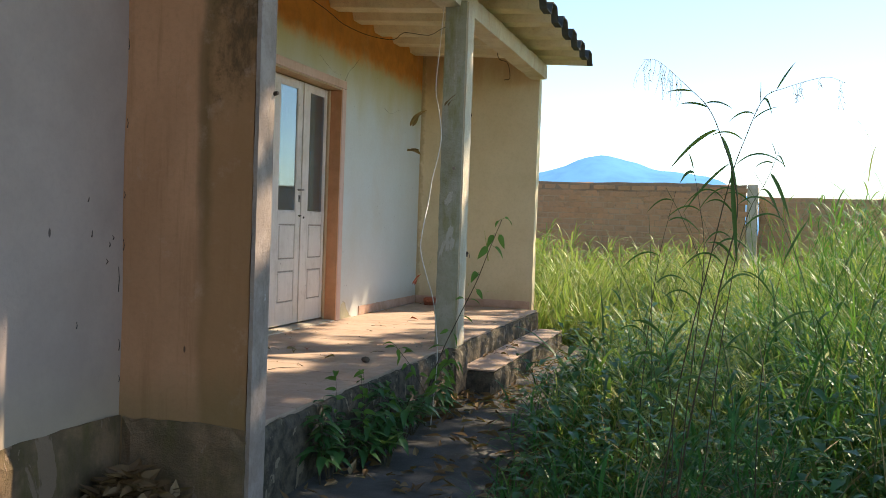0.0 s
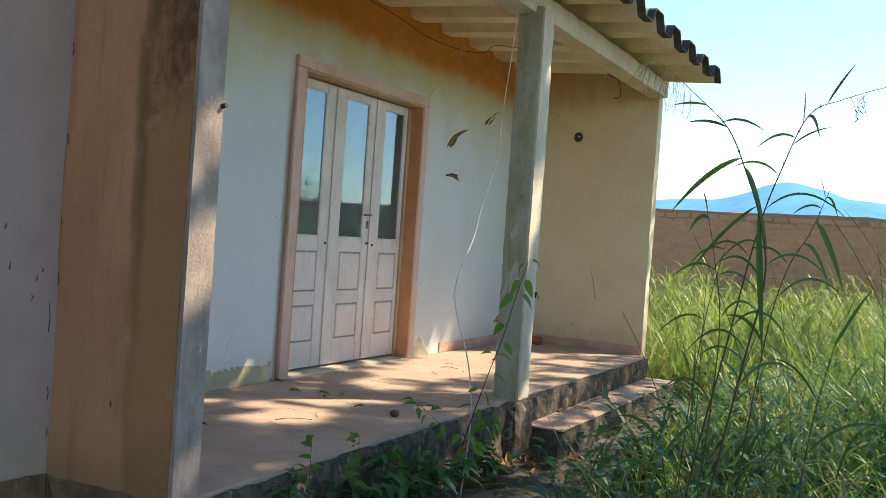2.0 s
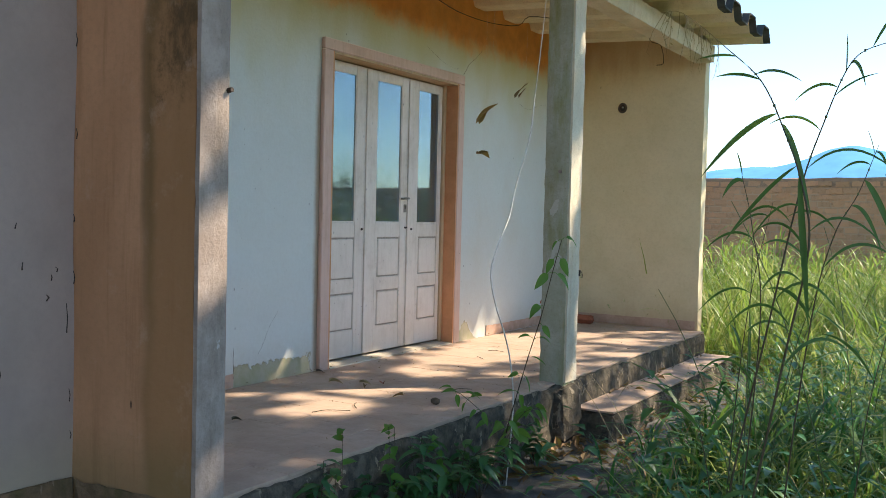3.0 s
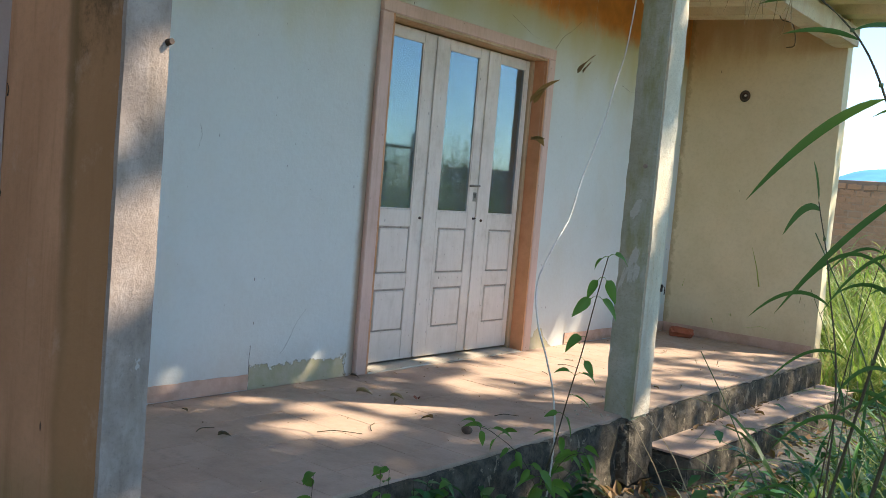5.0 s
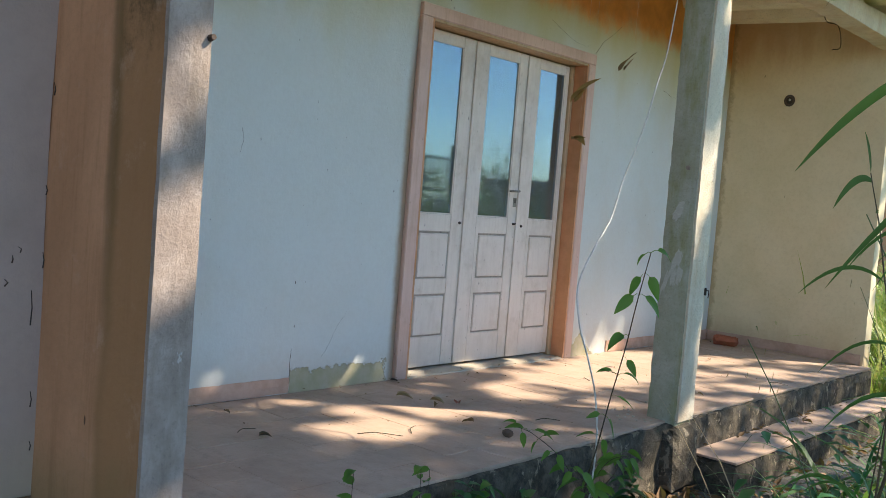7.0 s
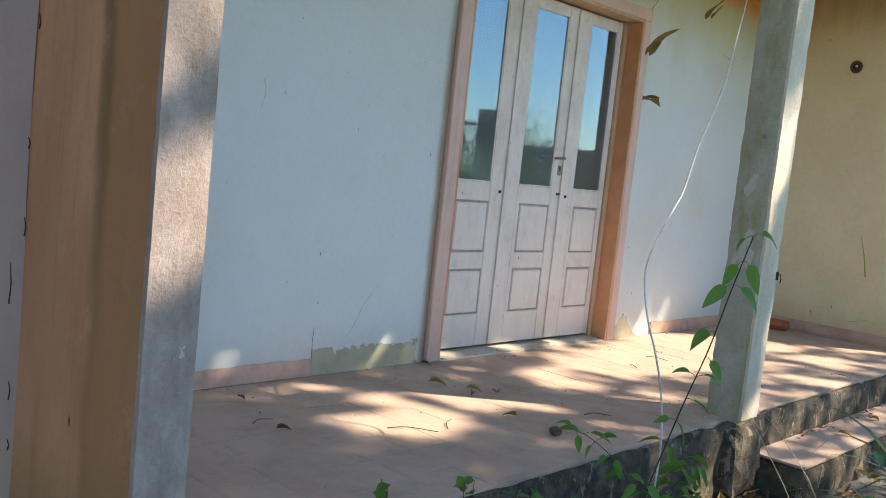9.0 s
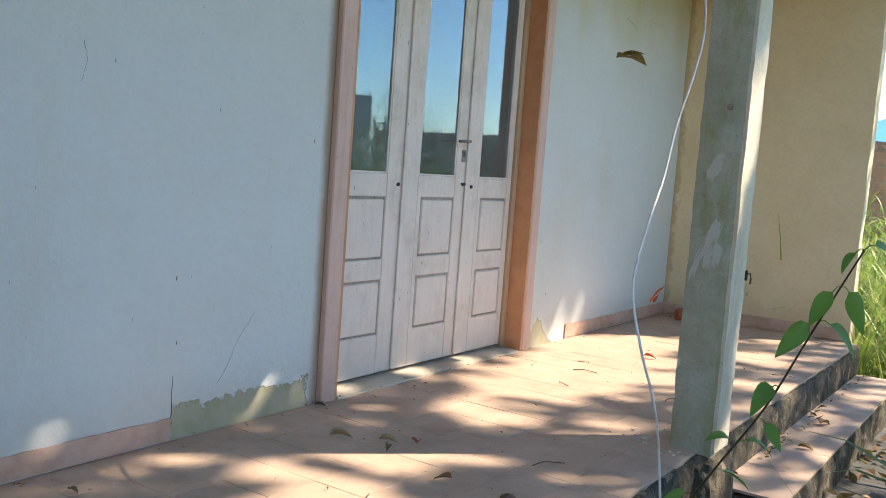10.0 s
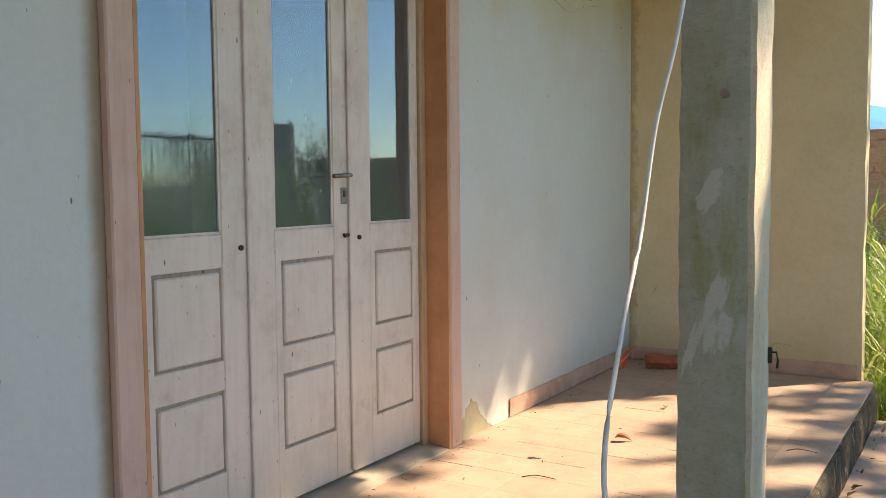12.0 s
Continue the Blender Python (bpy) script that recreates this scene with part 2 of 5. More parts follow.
def leafy(name, a, b, c3, rough=0.5, trans=0.3):
    """Leaves and blades: colour differs from blade to blade, some light passes through."""
    m = mat(name, a, rough, 0, 0.35)
    n = Nodes(m)
    rnd = n.geo.outputs["Random Per Island"]
    col = n.mix(n.ramp(rnd, 0.0, 0.7), a, b)
    col = n.mix(n.ramp(rnd, 0.78, 1.0), col, c3)
    col = n.mix(n.ramp(n.noise(14, 3), 0.3, 0.8, 0, 0.35), col, tuple(v * 0.55 for v in a))
    n.color(col)
    out = n.t.nodes["Material Output"]
    tr = n.t.nodes.new("ShaderNodeBsdfTranslucent")
    n.put(tr.inputs[0], n.mix(0.35, col, (0.26, 0.44, 0.06)))
    ms = n.t.nodes.new("ShaderNodeMixShader")
    ms.inputs[0].default_value = trans
    n.link(n.b.outputs[0], ms.inputs[1])
    n.link(tr.outputs[0], ms.inputs[2])
    n.link(ms.outputs[0], out.inputs[0])
    return m


def brickwork():
    """Rough unplastered masonry seen from afar: courses of bricks, mortar, weather."""
    m = mat("weathered_brickwork", (0.36, 0.19, 0.11), 0.9, 0, 0.2)
    n = Nodes(m)
    v = n.t.nodes.new("ShaderNodeCombineXYZ")
    n.link(n.math("ADD", n.axis(0), n.axis(1)), v.inputs[0])
    n.link(n.axis(2), v.inputs[1])
    br = n.t.nodes.new("ShaderNodeTexBrick")
    br.inputs["Scale"].default_value = 1.0
    br.inputs["Brick Width"].default_value, br.inputs["Row Height"].default_value = 0.22, 0.11
    br.inputs["Mortar Size"].default_value, br.inputs["Bias"].default_value = 0.012, -0.2
    br.inputs["Color1"].default_value, br.inputs["Color2"].default_value = (0.60, 0.33, 0.19, 1), (0.46, 0.27, 0.16, 1)
    br.inputs["Mortar"].default_value = (0.52, 0.34, 0.22, 1)
    n.link(v.outputs[0], br.inputs["Vector"])
    wob = n.noise(1.6, 6, 0.75)
    c = n.mix(n.ramp(wob, 0.45, 0.7, 0, 0.7), br.outputs[0], (0.55, 0.32, 0.19))
    z = n.axis(2)
    c = n.mix(n.ramp(n.math("ADD", z, n.math("MULTIPLY", n.noise(2, 4), 0.25)), 1.72, 1.82, 0, 0.75), c, (0.30, 0.21, 0.15))
    c = n.mix(n.ramp(n.noise(9, 5, 0.75), 0.5, 0.8, 0, 0.6), c, (0.14, 0.09, 0.06))
    n.color(c)
    n.bump(n.math("ADD", wob, n.math("MULTIPLY", br.outputs[1], -0.6)), 0.8, 0.03)
    return m


def soil():
    m = mat("dry_soil_and_litter", (0.16, 0.12, 0.08), 0.95, 0, 0.2)
    n = Nodes(m)
    big = n.noise(1.3, 6, 0.7)
    fine = n.noise(28, 5, 0.75)
    c = n.mix(n.ramp(big, 0.35, 0.7), (0.115, 0.085, 0.052), (0.07, 0.066, 0.036))
    c = n.mix(n.ramp(fine, 0.45, 0.8, 0, 0.6), c, (0.27, 0.20, 0.12))
    n.color(c)
    n.bump(n.math("ADD", fine, big), 0.9, 0.03)
    return m


M_WALL, M_WING, M_CREAM, M_FACADE = porch_wall_paint(), wing_paint(), cream_paint(), facade_paint()
M_POST = stained_concrete("mossy_post_render", (0.50, 0.485, 0.39), (0.37, 0.355, 0.25), (0.27, 0.26, 0.075), 0.85, 2.4, 0.4, (0.55, 0.53, 0.45), 0.66)
M_ENDFACE = stained_concrete("bare_render", (0.44, 0.35, 0.29), (0.32, 0.245, 0.20), (0.20, 0.15, 0.11), 0.7, 5.0, 0.45, (0.52, 0.45, 0.39), 0.66)
M_PLINTH = stained_concrete("damp_plinth_render", (0.30, 0.185, 0.105), (0.16, 0.110, 0.060), (0.115, 0.10, 0.03), 0.8, 5.0, 0.8, (0.30, 0.205, 0.135), 0.60)
M_SLAB = stained_concrete("blackened_slab_edge", (0.19, 0.155, 0.11), (0.065, 0.055, 0.042), (0.06, 0.058, 0.03), 0.5, 14.0, 1.0, (0.33, 0.27, 0.19), 0.60)
M_PATH = stained_concrete("path_concrete", (0.145, 0.135, 0.12), (0.085, 0.08, 0.07), (0.06, 0.06, 0.045), 0.6, 3.0)
M_MORTAR = plain("tile_mortar", (0.50, 0.365, 0.28), (0.40, 0.29, 0.22), 0.95)
M_TILE = tile_clay()
M_SKIRT = plain("pink_skirting_paint", (0.62, 0.40, 0.30), (0.45, 0.27, 0.18), 0.8, 7)
M_TRIM = worn_wood_paint("pink_architrave_paint", (0.70, 0.48, 0.39), (0.48, 0.30, 0.21), 0.35)
M_REVEAL = plain("orange_reveal_paint", (0.68, 0.34, 0.18), (0.52, 0.25, 0.12), 0.75, 5)
M_JAMB = worn_wood_paint("tan_jamb_paint", (0.56, 0.40, 0.25), (0.34, 0.22, 0.12), 0.5)
M_DOOR = worn_wood_paint("white_door_paint", (0.76, 0.68, 0.60), (0.46, 0.36, 0.27), 0.16, 0.6)
# Grime plus the shade of the panel recess, both put into the colour.
M_GROOVE = worn_wood_paint("shaded_dirty_groove_paint", (0.40, 0.34, 0.28), (0.20, 0.15, 0.11), 0.6)
M_METAL = plain("tarnished_steel", (0.28, 0.25, 0.21), (0.13, 0.10, 0.08), 0.45, 30, 90, 0.1, 0.9)
M_DARKMETAL = plain("dark_iron", (0.05, 0.045, 0.04), (0.09, 0.05, 0.03), 0.6, 20, 90, 0.2, 0.6)
M_ROOF = stained_concrete("fibre_cement_sheet", (0.84, 0.74, 0.53), (0.74, 0.64, 0.43), (0.60, 0.42, 0.22), 0.4, 2.5)
M_ROOFEDGE = stained_concrete("blackened_sheet_edge", (0.10, 0.105, 0.10), (0.06, 0.06, 0.055), (0.05, 0.06, 0.04), 0.5)
M_BEAM = stained_concrete("cream_beam_render", (0.78, 0.68, 0.52), (0.68, 0.58, 0.42), (0.60, 0.38, 0.20), 0.45)
M_BRICK = brickwork()
M_FARRENDER = plain("far_wall_render", (0.62, 0.55, 0.44), (0.42, 0.34, 0.25), 0.9, 3)
M_SOIL = soil()
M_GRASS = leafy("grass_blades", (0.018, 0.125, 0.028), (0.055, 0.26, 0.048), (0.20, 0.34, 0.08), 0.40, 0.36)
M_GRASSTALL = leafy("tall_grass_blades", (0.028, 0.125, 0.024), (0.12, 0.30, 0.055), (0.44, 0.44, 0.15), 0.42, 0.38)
# Lit copy of the grass: sunlight put into a paler, yellower colour.
M_GRASSLIT = leafy("sun_painted_grass_blades", (0.19, 0.30, 0.055), (0.38, 0.44, 0.11), (0.60, 0.52, 0.22), 0.45, 0.42)
M_CANE = leafy("cane_leaves", (0.06, 0.14, 0.035), (0.095, 0.19, 0.045), (0.15, 0.21, 0.05), 0.42, 0.3)
M_VINE = leafy("vine_leaves", (0.09, 0.22, 0.035), (0.14, 0.30, 0.05), (0.16, 0.32, 0.06), 0.45, 0.45)
M_WEED = leafy("weed_leaves", (0.032, 0.125, 0.045), (0.058, 0.18, 0.055), (0.12, 0.22, 0.05), 0.42, 0.3)
M_TREELEAF = leafy("tree_leaves", (0.05, 0.09, 0.025), (0.08, 0.13, 0.035), (0.12, 0.14, 0.05), 0.5, 0.2)
M_DRY = leafy("dry_leaves", (0.25, 0.14, 0.06), (0.17, 0.09, 0.04), (0.40, 0.27, 0.14), 0.7, 0.15)
M_DRYHUNG = leafy("hung_dry_leaves", (0.40, 0.20, 0.07), (0.30, 0.14, 0.05), (0.50, 0.30, 0.13), 0.6, 0.35)
M_DRYPALE = leafy("pale_dry_leaves", (0.50, 0.38, 0.22), (0.38, 0.26, 0.13), (0.45, 0.30, 0.16), 0.7, 0.2)
M_STEM = plain("brown_stem", (0.10, 0.075, 0.04), (0.06, 0.05, 0.02), 0.7, 20)
M_STEMGREEN = plain("green_stem", (0.10, 0.14, 0.04), (0.07, 0.08, 0.03), 0.6, 20)
M_BARK = plain("bark", (0.14, 0.10, 0.07), (0.07, 0.05, 0.035), 0.95, 5, 30, 0.8, dist=0.03)
M_WIRE = plain("white_cable_sheath", (0.78, 0.75, 0.68), (0.55, 0.50, 0.42), 0.5, 20)
# Near-black: the gloom of the unlit rooms is put into this paint.
M_ROOM = plain("gloom_toned_room_paint", (0.10, 0.095, 0.085), (0.07, 0.06, 0.055), 0.9, 3)
M_CLAY = plain("red_clay", (0.45, 0.13, 0.06), (0.28, 0.08, 0.04), 0.8, 12)


def glass_material():
    m = mat("dusty_window_glass", (0.62, 0.68, 0.70), 0.02, 0, 0.5)
    n = Nodes(m)
    n.b.inputs["IOR"].default_value = 1.85
    n.b.inputs["Specular Tint"].default_value = (0.55, 0.85, 1.0, 1)
    # a film of dust, thicker in streaks and towards specks
    film = n.ramp(n.noise(3.0, 5, 0.65, n.scaled(1, 2, 0.7)), 0.35, 0.75, 0.93, 0.80)
    spot = n.math("MULTIPLY", n.ramp(n.cells(16, n.scaled(1, 1.6, 0.7)), 0.05, 0.09, 1.0, 0.0), n.ramp(n.noise(7, 2), 0.5, 0.56))
    n.put(n.b.inputs["Transmission Weight"], n.math("SUBTRACT", film, n.math("MULTIPLY", spot, 0.6), True))
    n.color(n.mix(spot, (0.58, 0.66, 0.70), (0.05, 0.05, 0.05)))
    return m


M_GLASS = glass_material()


# ---- building helpers ----
def bm_box(x0, y0, z0, x1, y1, z1, bevel=0.0, bm=None, seg=1):
    own = bmesh.new()
    bmesh.ops.create_cube(own, size=1.0)
    for v in own.verts:
        v.co = Vector(((x0 + x1) / 2 + v.co.x * (x1 - x0), (y0 + y1) / 2 + v.co.y * (y1 - y0), (z0 + z1) / 2 + v.co.z * (z1 - z0)))
    if bevel:
        bmesh.ops.bevel(own, geom=list(own.edges), offset=bevel, segments=seg, profile=0.6, affect="EDGES")
    if bm is None:
        return own
    return joined(bm, own)


def joined(bm, extra):
    me = bpy.data.meshes.new("tmp")
    extra.to_mesh(me)
    extra.free()
    bm.from_mesh(me)
    bpy.data.meshes.remove(me)
    return bm


def mesh_of(name, bm, material, smooth=False):
    me = bpy.data.meshes.new(name)
    bm.to_mesh(me)
    bm.free()
    if smooth:
        me.shade_smooth()
    for m in material if isinstance(material, (list, tuple)) else (material,):
        me.materials.append(m)
    return me


def thing(name, label, category, bm=None, material=None, group="", kind="", at=None, smooth=False):
    ob = new(name, mesh_of(name, bm, material, smooth) if bm else None)
    if at is not None:
        ob.matrix_basis = at if isinstance(at, Matrix) else Matrix.Translation(at)
    return tagged(ob, label, category, group, kind)


def part(name, bm, material, parent, label="", smooth=False):
    ob = new(name, mesh_of(name, bm, material, smooth))
    ob.parent = parent
    if label:
        ob["label"] = label
    return ob


def rough_box(x0, y0, z0, x1, y1, z1, step, amount, bevel=0.012, seed=0.0, edges_only=False):
    """A slab of rendered masonry cut up finely, with hand-worked, slightly uneven faces and chipped edges."""
    bm = bm_box(x0, y0, z0, x1, y1, z1)
    for axis, (lo, hi) in enumerate(((x0, x1), (y0, y1), (z0, z1))):
        count = int((hi - lo) / step)
        for k in range(1, count):
            co, no = [0, 0, 0], [0, 0, 0]
            co[axis], no[axis] = lo + (hi - lo) * k / count, 1
            bmesh.ops.bisect_plane(bm, geom=[*bm.verts, *bm.edges, *bm.faces], plane_co=co, plane_no=no)
    c = Vector(((x0 + x1) / 2, (y0 + y1) / 2, (z0 + z1) / 2))
    for v in bm.verts:
        on = [abs(v.co.x - x0) < 1e-4 or abs(v.co.x - x1) < 1e-4, abs(v.co.y - y0) < 1e-4 or abs(v.co.y - y1) < 1e-4, abs(v.co.z - z0) < 1e-4 or abs(v.co.z - z1) < 1e-4]
        p = v.co * 6 + Vector((seed, seed * 2, 0))
        d = noise.noise_vector(p) * amount + noise.noise_vector(v.co * 23) * amount * 0.5
        if sum(on) >= 2:
            chip = abs(noise.noise(v.co * 13 + Vector((seed, 0, 5)))) * amount * 3 + bevel * 0.5
            for k in range(3):
                if on[k]:
                    d[k] -= math.copysign(chip, v.co[k] - c[k])
        v.co += d
    return bm


def tube(points, radius, sides=6, taper=1.0, bm=None):
    """A round stem or wire along points."""
    bm = bm or bmesh.new()
    pts = [Vector(p) for p in points]
    rings = []
    for i, p in enumerate(pts):
        d = (pts[min(i + 1, len(pts) - 1)] - pts[max(i - 1, 0)]).normalized()
        a = d.orthogonal().normalized()
        b = d.cross(a)
        r = radius * (1 + (taper - 1) * i / (len(pts) - 1))
        rings.append([bm.verts.new(p + (a * math.cos(k * math.tau / sides) + b * math.sin(k * math.tau / sides)) * r) for k in range(sides)])
    for r0, r1 in zip(rings, rings[1:]):
        for k in range(sides):
            bm.faces.new((r0[k], r0[(k + 1) % sides], r1[(k + 1) % sides], r1[k]))
    bm.faces.new(rings[0][::-1])
    bm.faces.new(rings[-1])
    return bm


def curve_points(knots, steps=8):
    """Catmull-Rom through the knots."""
    ks = [Vector(k) for k in knots]
    ks = [ks[0] * 2 - ks[1], *ks, ks[-1] * 2 - ks[-2]]
    out = []
    for a, b, c, d in zip(ks, ks[1:], ks[2:], ks[3:]):
        for i in range(steps):
            t = i / steps
            out.append(0.5 * ((2 * b) + (c - a) * t + (2 * a - 5 * b + 4 * c - d) * t * t + (3 * b - a - 3 * c + d) * t ** 3))
    out.append(ks[-2])
    return out


def leaf(bm, base, way, up, length, width, droop=0.3, fold=0.25, segs=5, belly=0.4, twist=0.0):
    """One leaf: a folded, tapering blade that droops."""
    base, way, up = Vector(base), Vector(way).normalized(), Vector(up)
    side = way.cross(up)
    side = side.normalized() if side.length > 1e-4 else way.orthogonal().normalized()
    nrm = side.cross(way).normalized()
    rows, p, d = [], base.copy(), way.copy()
    for i in range(segs + 1):
        t = i / segs
        w = width * (math.sin(math.pi * min(1, t ** belly * 1.0)) if 0 < t < 1 else 0.03) * 0.5
        s = (Matrix.Rotation(twist * t, 3, d) @ side)
        rows.append((bm.verts.new(p - s * w + nrm * w * fold), bm.verts.new(p), bm.verts.new(p + s * w + nrm * w * fold)))
        d = (d + Vector((0, 0, -1)) * droop / segs).normalized()
        nrm = side.cross(d).normalized()
        p = p + d * length / segs
    for a, b in zip(rows, rows[1:]):
        bm.faces.new((a[0], a[1], b[1], b[0]))
        bm.faces.new((a[1], a[2], b[2], b[1]))


def sheet_of(name, verts, faces, material, smooth=False):
    me = bpy.data.meshes.new(name)
    me.from_pydata([tuple(v) for v in verts], [], [tuple(f) for f in faces])
    if smooth:
        me.shade_smooth()
    me.materials.append(material)
    return new(name, me)


GROUND, FLOOR = -0.38, 0.0     # the yard, and the porch's tiles above it
WALL_X, EDGE_X, BACK_Y, WING_Y0, WING_Y1 = -3.5, -2.06, 9.70, 3.345, 3.475
FACADE_X, ROOF_Z = -2.68, 2.78

# ---- ground ----
def ground_height(x, y):
    return GROUND - 0.03 + 0.03 * noise.noise(Vector((x * 0.7, y * 0.7, 0))) + 0.012 * noise.noise(Vector((x * 4, y * 4, 3)))


def make_ground():
    xs = [-900, -60, -12] + [-4 + 0.25 * k for k in range(65)] + [20, 90, 1200]
    ys = [-900, -60, -12] + [-4 + 0.25 * k for k in range(93)] + [26, 90, 2600]
    verts = [(x, y, ground_height(x, y) if -5 < x < 13 and -5 < y < 20 else GROUND - 0.03) for y in ys for x in xs]
    w = len(xs)
    faces = [(j * w + i, j * w + i + 1, (j + 1) * w + i + 1, (j + 1) * w + i) for j in range(len(ys) - 1) for i in range(w - 1)]
    tagged(sheet_of("ground", verts, faces, M_SOIL, True), "dry brown soil with litter under the weeds", "ground", kind="structure")


make_ground()
thing("pavement", "grey stained concrete path along the porch", "path", rough_box(-2.6, -4.0, GROUND - 0.15, -1.22, 9.9, GROUND, 0.22, 0.010, 0.02, 3.0), M_PATH, kind="structure")

# ---- house shell ----
DOOR_Y0, DOOR_Y1, DOOR_Z = 5.84, 7.44, 2.08


def make_shell():
    bm = bm_box(WALL_X - 0.22, WING_Y1, GROUND - 0.2, WALL_X, DOOR_Y0, ROOF_Z + 0.12)
    bm_box(WALL_X - 0.22, DOOR_Y1, GROUND - 0.2, WALL_X, BACK_Y, ROOF_Z + 0.12, bm=bm)
    bm_box(WALL_X - 0.22, DOOR_Y0, DOOR_Z, WALL_X, DOOR_Y1, ROOF_Z + 0.12, bm=bm)
    bm_box(WALL_X - 0.22, DOOR_Y0, GROUND - 0.2, WALL_X, DOOR_Y1, -0.01, bm=bm)
    thing("wall_porch", "whitewashed plaster wall with orange damp band and flaking foot", "wall", bm, M_WALL, kind="structure")
    wing = thing("wall_wing", "projecting ochre wall with black mould and bare render end", "wall",
                 rough_box(-3.72, WING_Y0, GROUND - 0.2, -2.055, WING_Y1, ROOF_Z + 0.05, 0.16, 0.004, 0.004, 1.0), M_WING, kind="structure")
    part("end_face", rough_box(-2.056, WING_Y0 - 0.004, GROUND - 0.2, -2.03, WING_Y1 + 0.004, ROOF_Z + 0.03, 0.06, 0.0009, 0.005, 2.0), M_ENDFACE, wing, "bare grey render strip on the wall's end")
    part("plinth", rough_box(FACADE_X, WING_Y0 - 0.022, GROUND - 0.2, -2.045, WING_Y0 + 0.01, 0.02, 0.07, 0.010, 0.012, 4.0), M_PLINTH, wing, "damp mossy render plinth")
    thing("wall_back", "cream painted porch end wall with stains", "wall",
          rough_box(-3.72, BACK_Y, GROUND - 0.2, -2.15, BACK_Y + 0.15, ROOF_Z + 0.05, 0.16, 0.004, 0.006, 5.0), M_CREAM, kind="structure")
    fac = thing("wall_facade", "faded grey-pink facade wall with dark chips", "wall",
                rough_box(FACADE_X - 0.2, -4.5, GROUND - 0.2, FACADE_X, WING_Y0 + 0.005, 3.0, 0.35, 0.004, 0.004, 6.0), M_FACADE, kind="structure")
    part("plinth", rough_box(FACADE_X - 0.01, -4.5, GROUND - 0.2, FACADE_X + 0.022, WING_Y0 + 0.004, 0.03, 0.10, 0.010, 0.012, 7.0), M_PLINTH, fac, "damp mossy render plinth")
    rng = random.Random(44)
    for z, h in ((0.16, 0.03), (0.30, 0.05), (0.56, 0.11), (0.74, 0.05), (0.97, 0.03), (1.28, 0.04), (1.62, 0.05), (1.9, 0.03)):
        d = rng.uniform(-0.012, 0.03)
        part("chip", tube([(FACADE_X + 0.001, WING_Y0 - 0.012 - d, z), (FACADE_X + 0.003, WING_Y0 - 0.010 - d, z + h * 0.5), (FACADE_X + 0.001, WING_Y0 - 0.014 - d, z + h)], 0.0022, 5, 0.6), M_DARKMETAL, fac, "dark chip in the plaster")
    for _ in range(6):
        y, z = WING_Y0 - rng.uniform(0.06, 0.45), rng.uniform(0.35, 1.0)
        part("chip", tube([(FACADE_X + 0.001, y, z), (FACADE_X + 0.003, y + rng.gauss(0, 0.006), z + 0.012), (FACADE_X + 0.001, y + rng.gauss(0, 0.008), z + rng.uniform(0.018, 0.03))], 0.0024, 4, 0.5), M_DARKMETAL, fac, "dark chip in the plaster")
    # Unseen walls, floor and ceilings added to close the dark rooms.
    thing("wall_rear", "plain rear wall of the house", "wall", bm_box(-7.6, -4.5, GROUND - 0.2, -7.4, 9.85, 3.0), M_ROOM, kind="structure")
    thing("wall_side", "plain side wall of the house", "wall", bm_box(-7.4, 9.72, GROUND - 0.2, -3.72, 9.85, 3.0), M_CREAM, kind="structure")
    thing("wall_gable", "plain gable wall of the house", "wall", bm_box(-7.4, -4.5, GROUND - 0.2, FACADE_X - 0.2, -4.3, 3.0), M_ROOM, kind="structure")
    thing("room_floor", "concrete floor behind the door, gloom put into its colour", "floor", bm_box(-7.4, -4.3, -0.12, WALL_X - 0.22, 9.72, -0.02), M_ROOM, kind="structure")
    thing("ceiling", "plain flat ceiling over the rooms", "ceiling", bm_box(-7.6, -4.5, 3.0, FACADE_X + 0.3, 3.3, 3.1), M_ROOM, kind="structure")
    # Overhang out of view, added to keep sky light off the facade.
    thing("unseen_facade_eave", "unseen roof overhang added to darken the facade", "roof", bm_box(FACADE_X + 0.3, -4.5, 2.86, -1.75, 2.95, 2.93), M_ROOF, kind="structure")
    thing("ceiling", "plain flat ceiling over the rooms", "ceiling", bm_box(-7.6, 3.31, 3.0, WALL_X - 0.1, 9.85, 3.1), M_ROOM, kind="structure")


make_shell()


def crack(points, wall, r=0.0016):
    """A hairline crack across the whitewash, given as y and z along the wall."""
    rng = random.Random(len(points))
    pts = [(WALL_X + 0.0005, y + rng.gauss(0, 0.0015), z + rng.gauss(0, 0.0015)) for y, z in ((p.x, p.y) for p in curve_points([(a, b, 0) for a, b in points], 6))]
    part("crack", tube(pts, r, 4, 0.4), M_STEM, wall, "fine dark crack in the plaster")


for o in [o for o in scene.objects if o.name == "wall_porch"]:
    crack([(7.55, 2.17), (7.64, 2.27), (7.74, 2.33), (7.86, 2.42)], o)
    crack([(5.21, 0.17), (5.26, 0.24), (5.30, 0.32), (5.38, 0.42)], o, 0.0006)
    crack([(4.62, 1.32), (4.63, 1.26), (4.615, 1.20)], o, 0.0007)
    crack([(8.55, 2.05), (8.75, 2.02), (8.95, 2.08), (9.2, 2.12)], o, 0.0007)
    crack([(7.0, 2.30), (7.25, 2.22), (7.42, 2.20)], o, 0.0006)
    crack([(5.006, 0.0), (5.006, 0.12), (5.008, 0.23)], o, 0.0022)


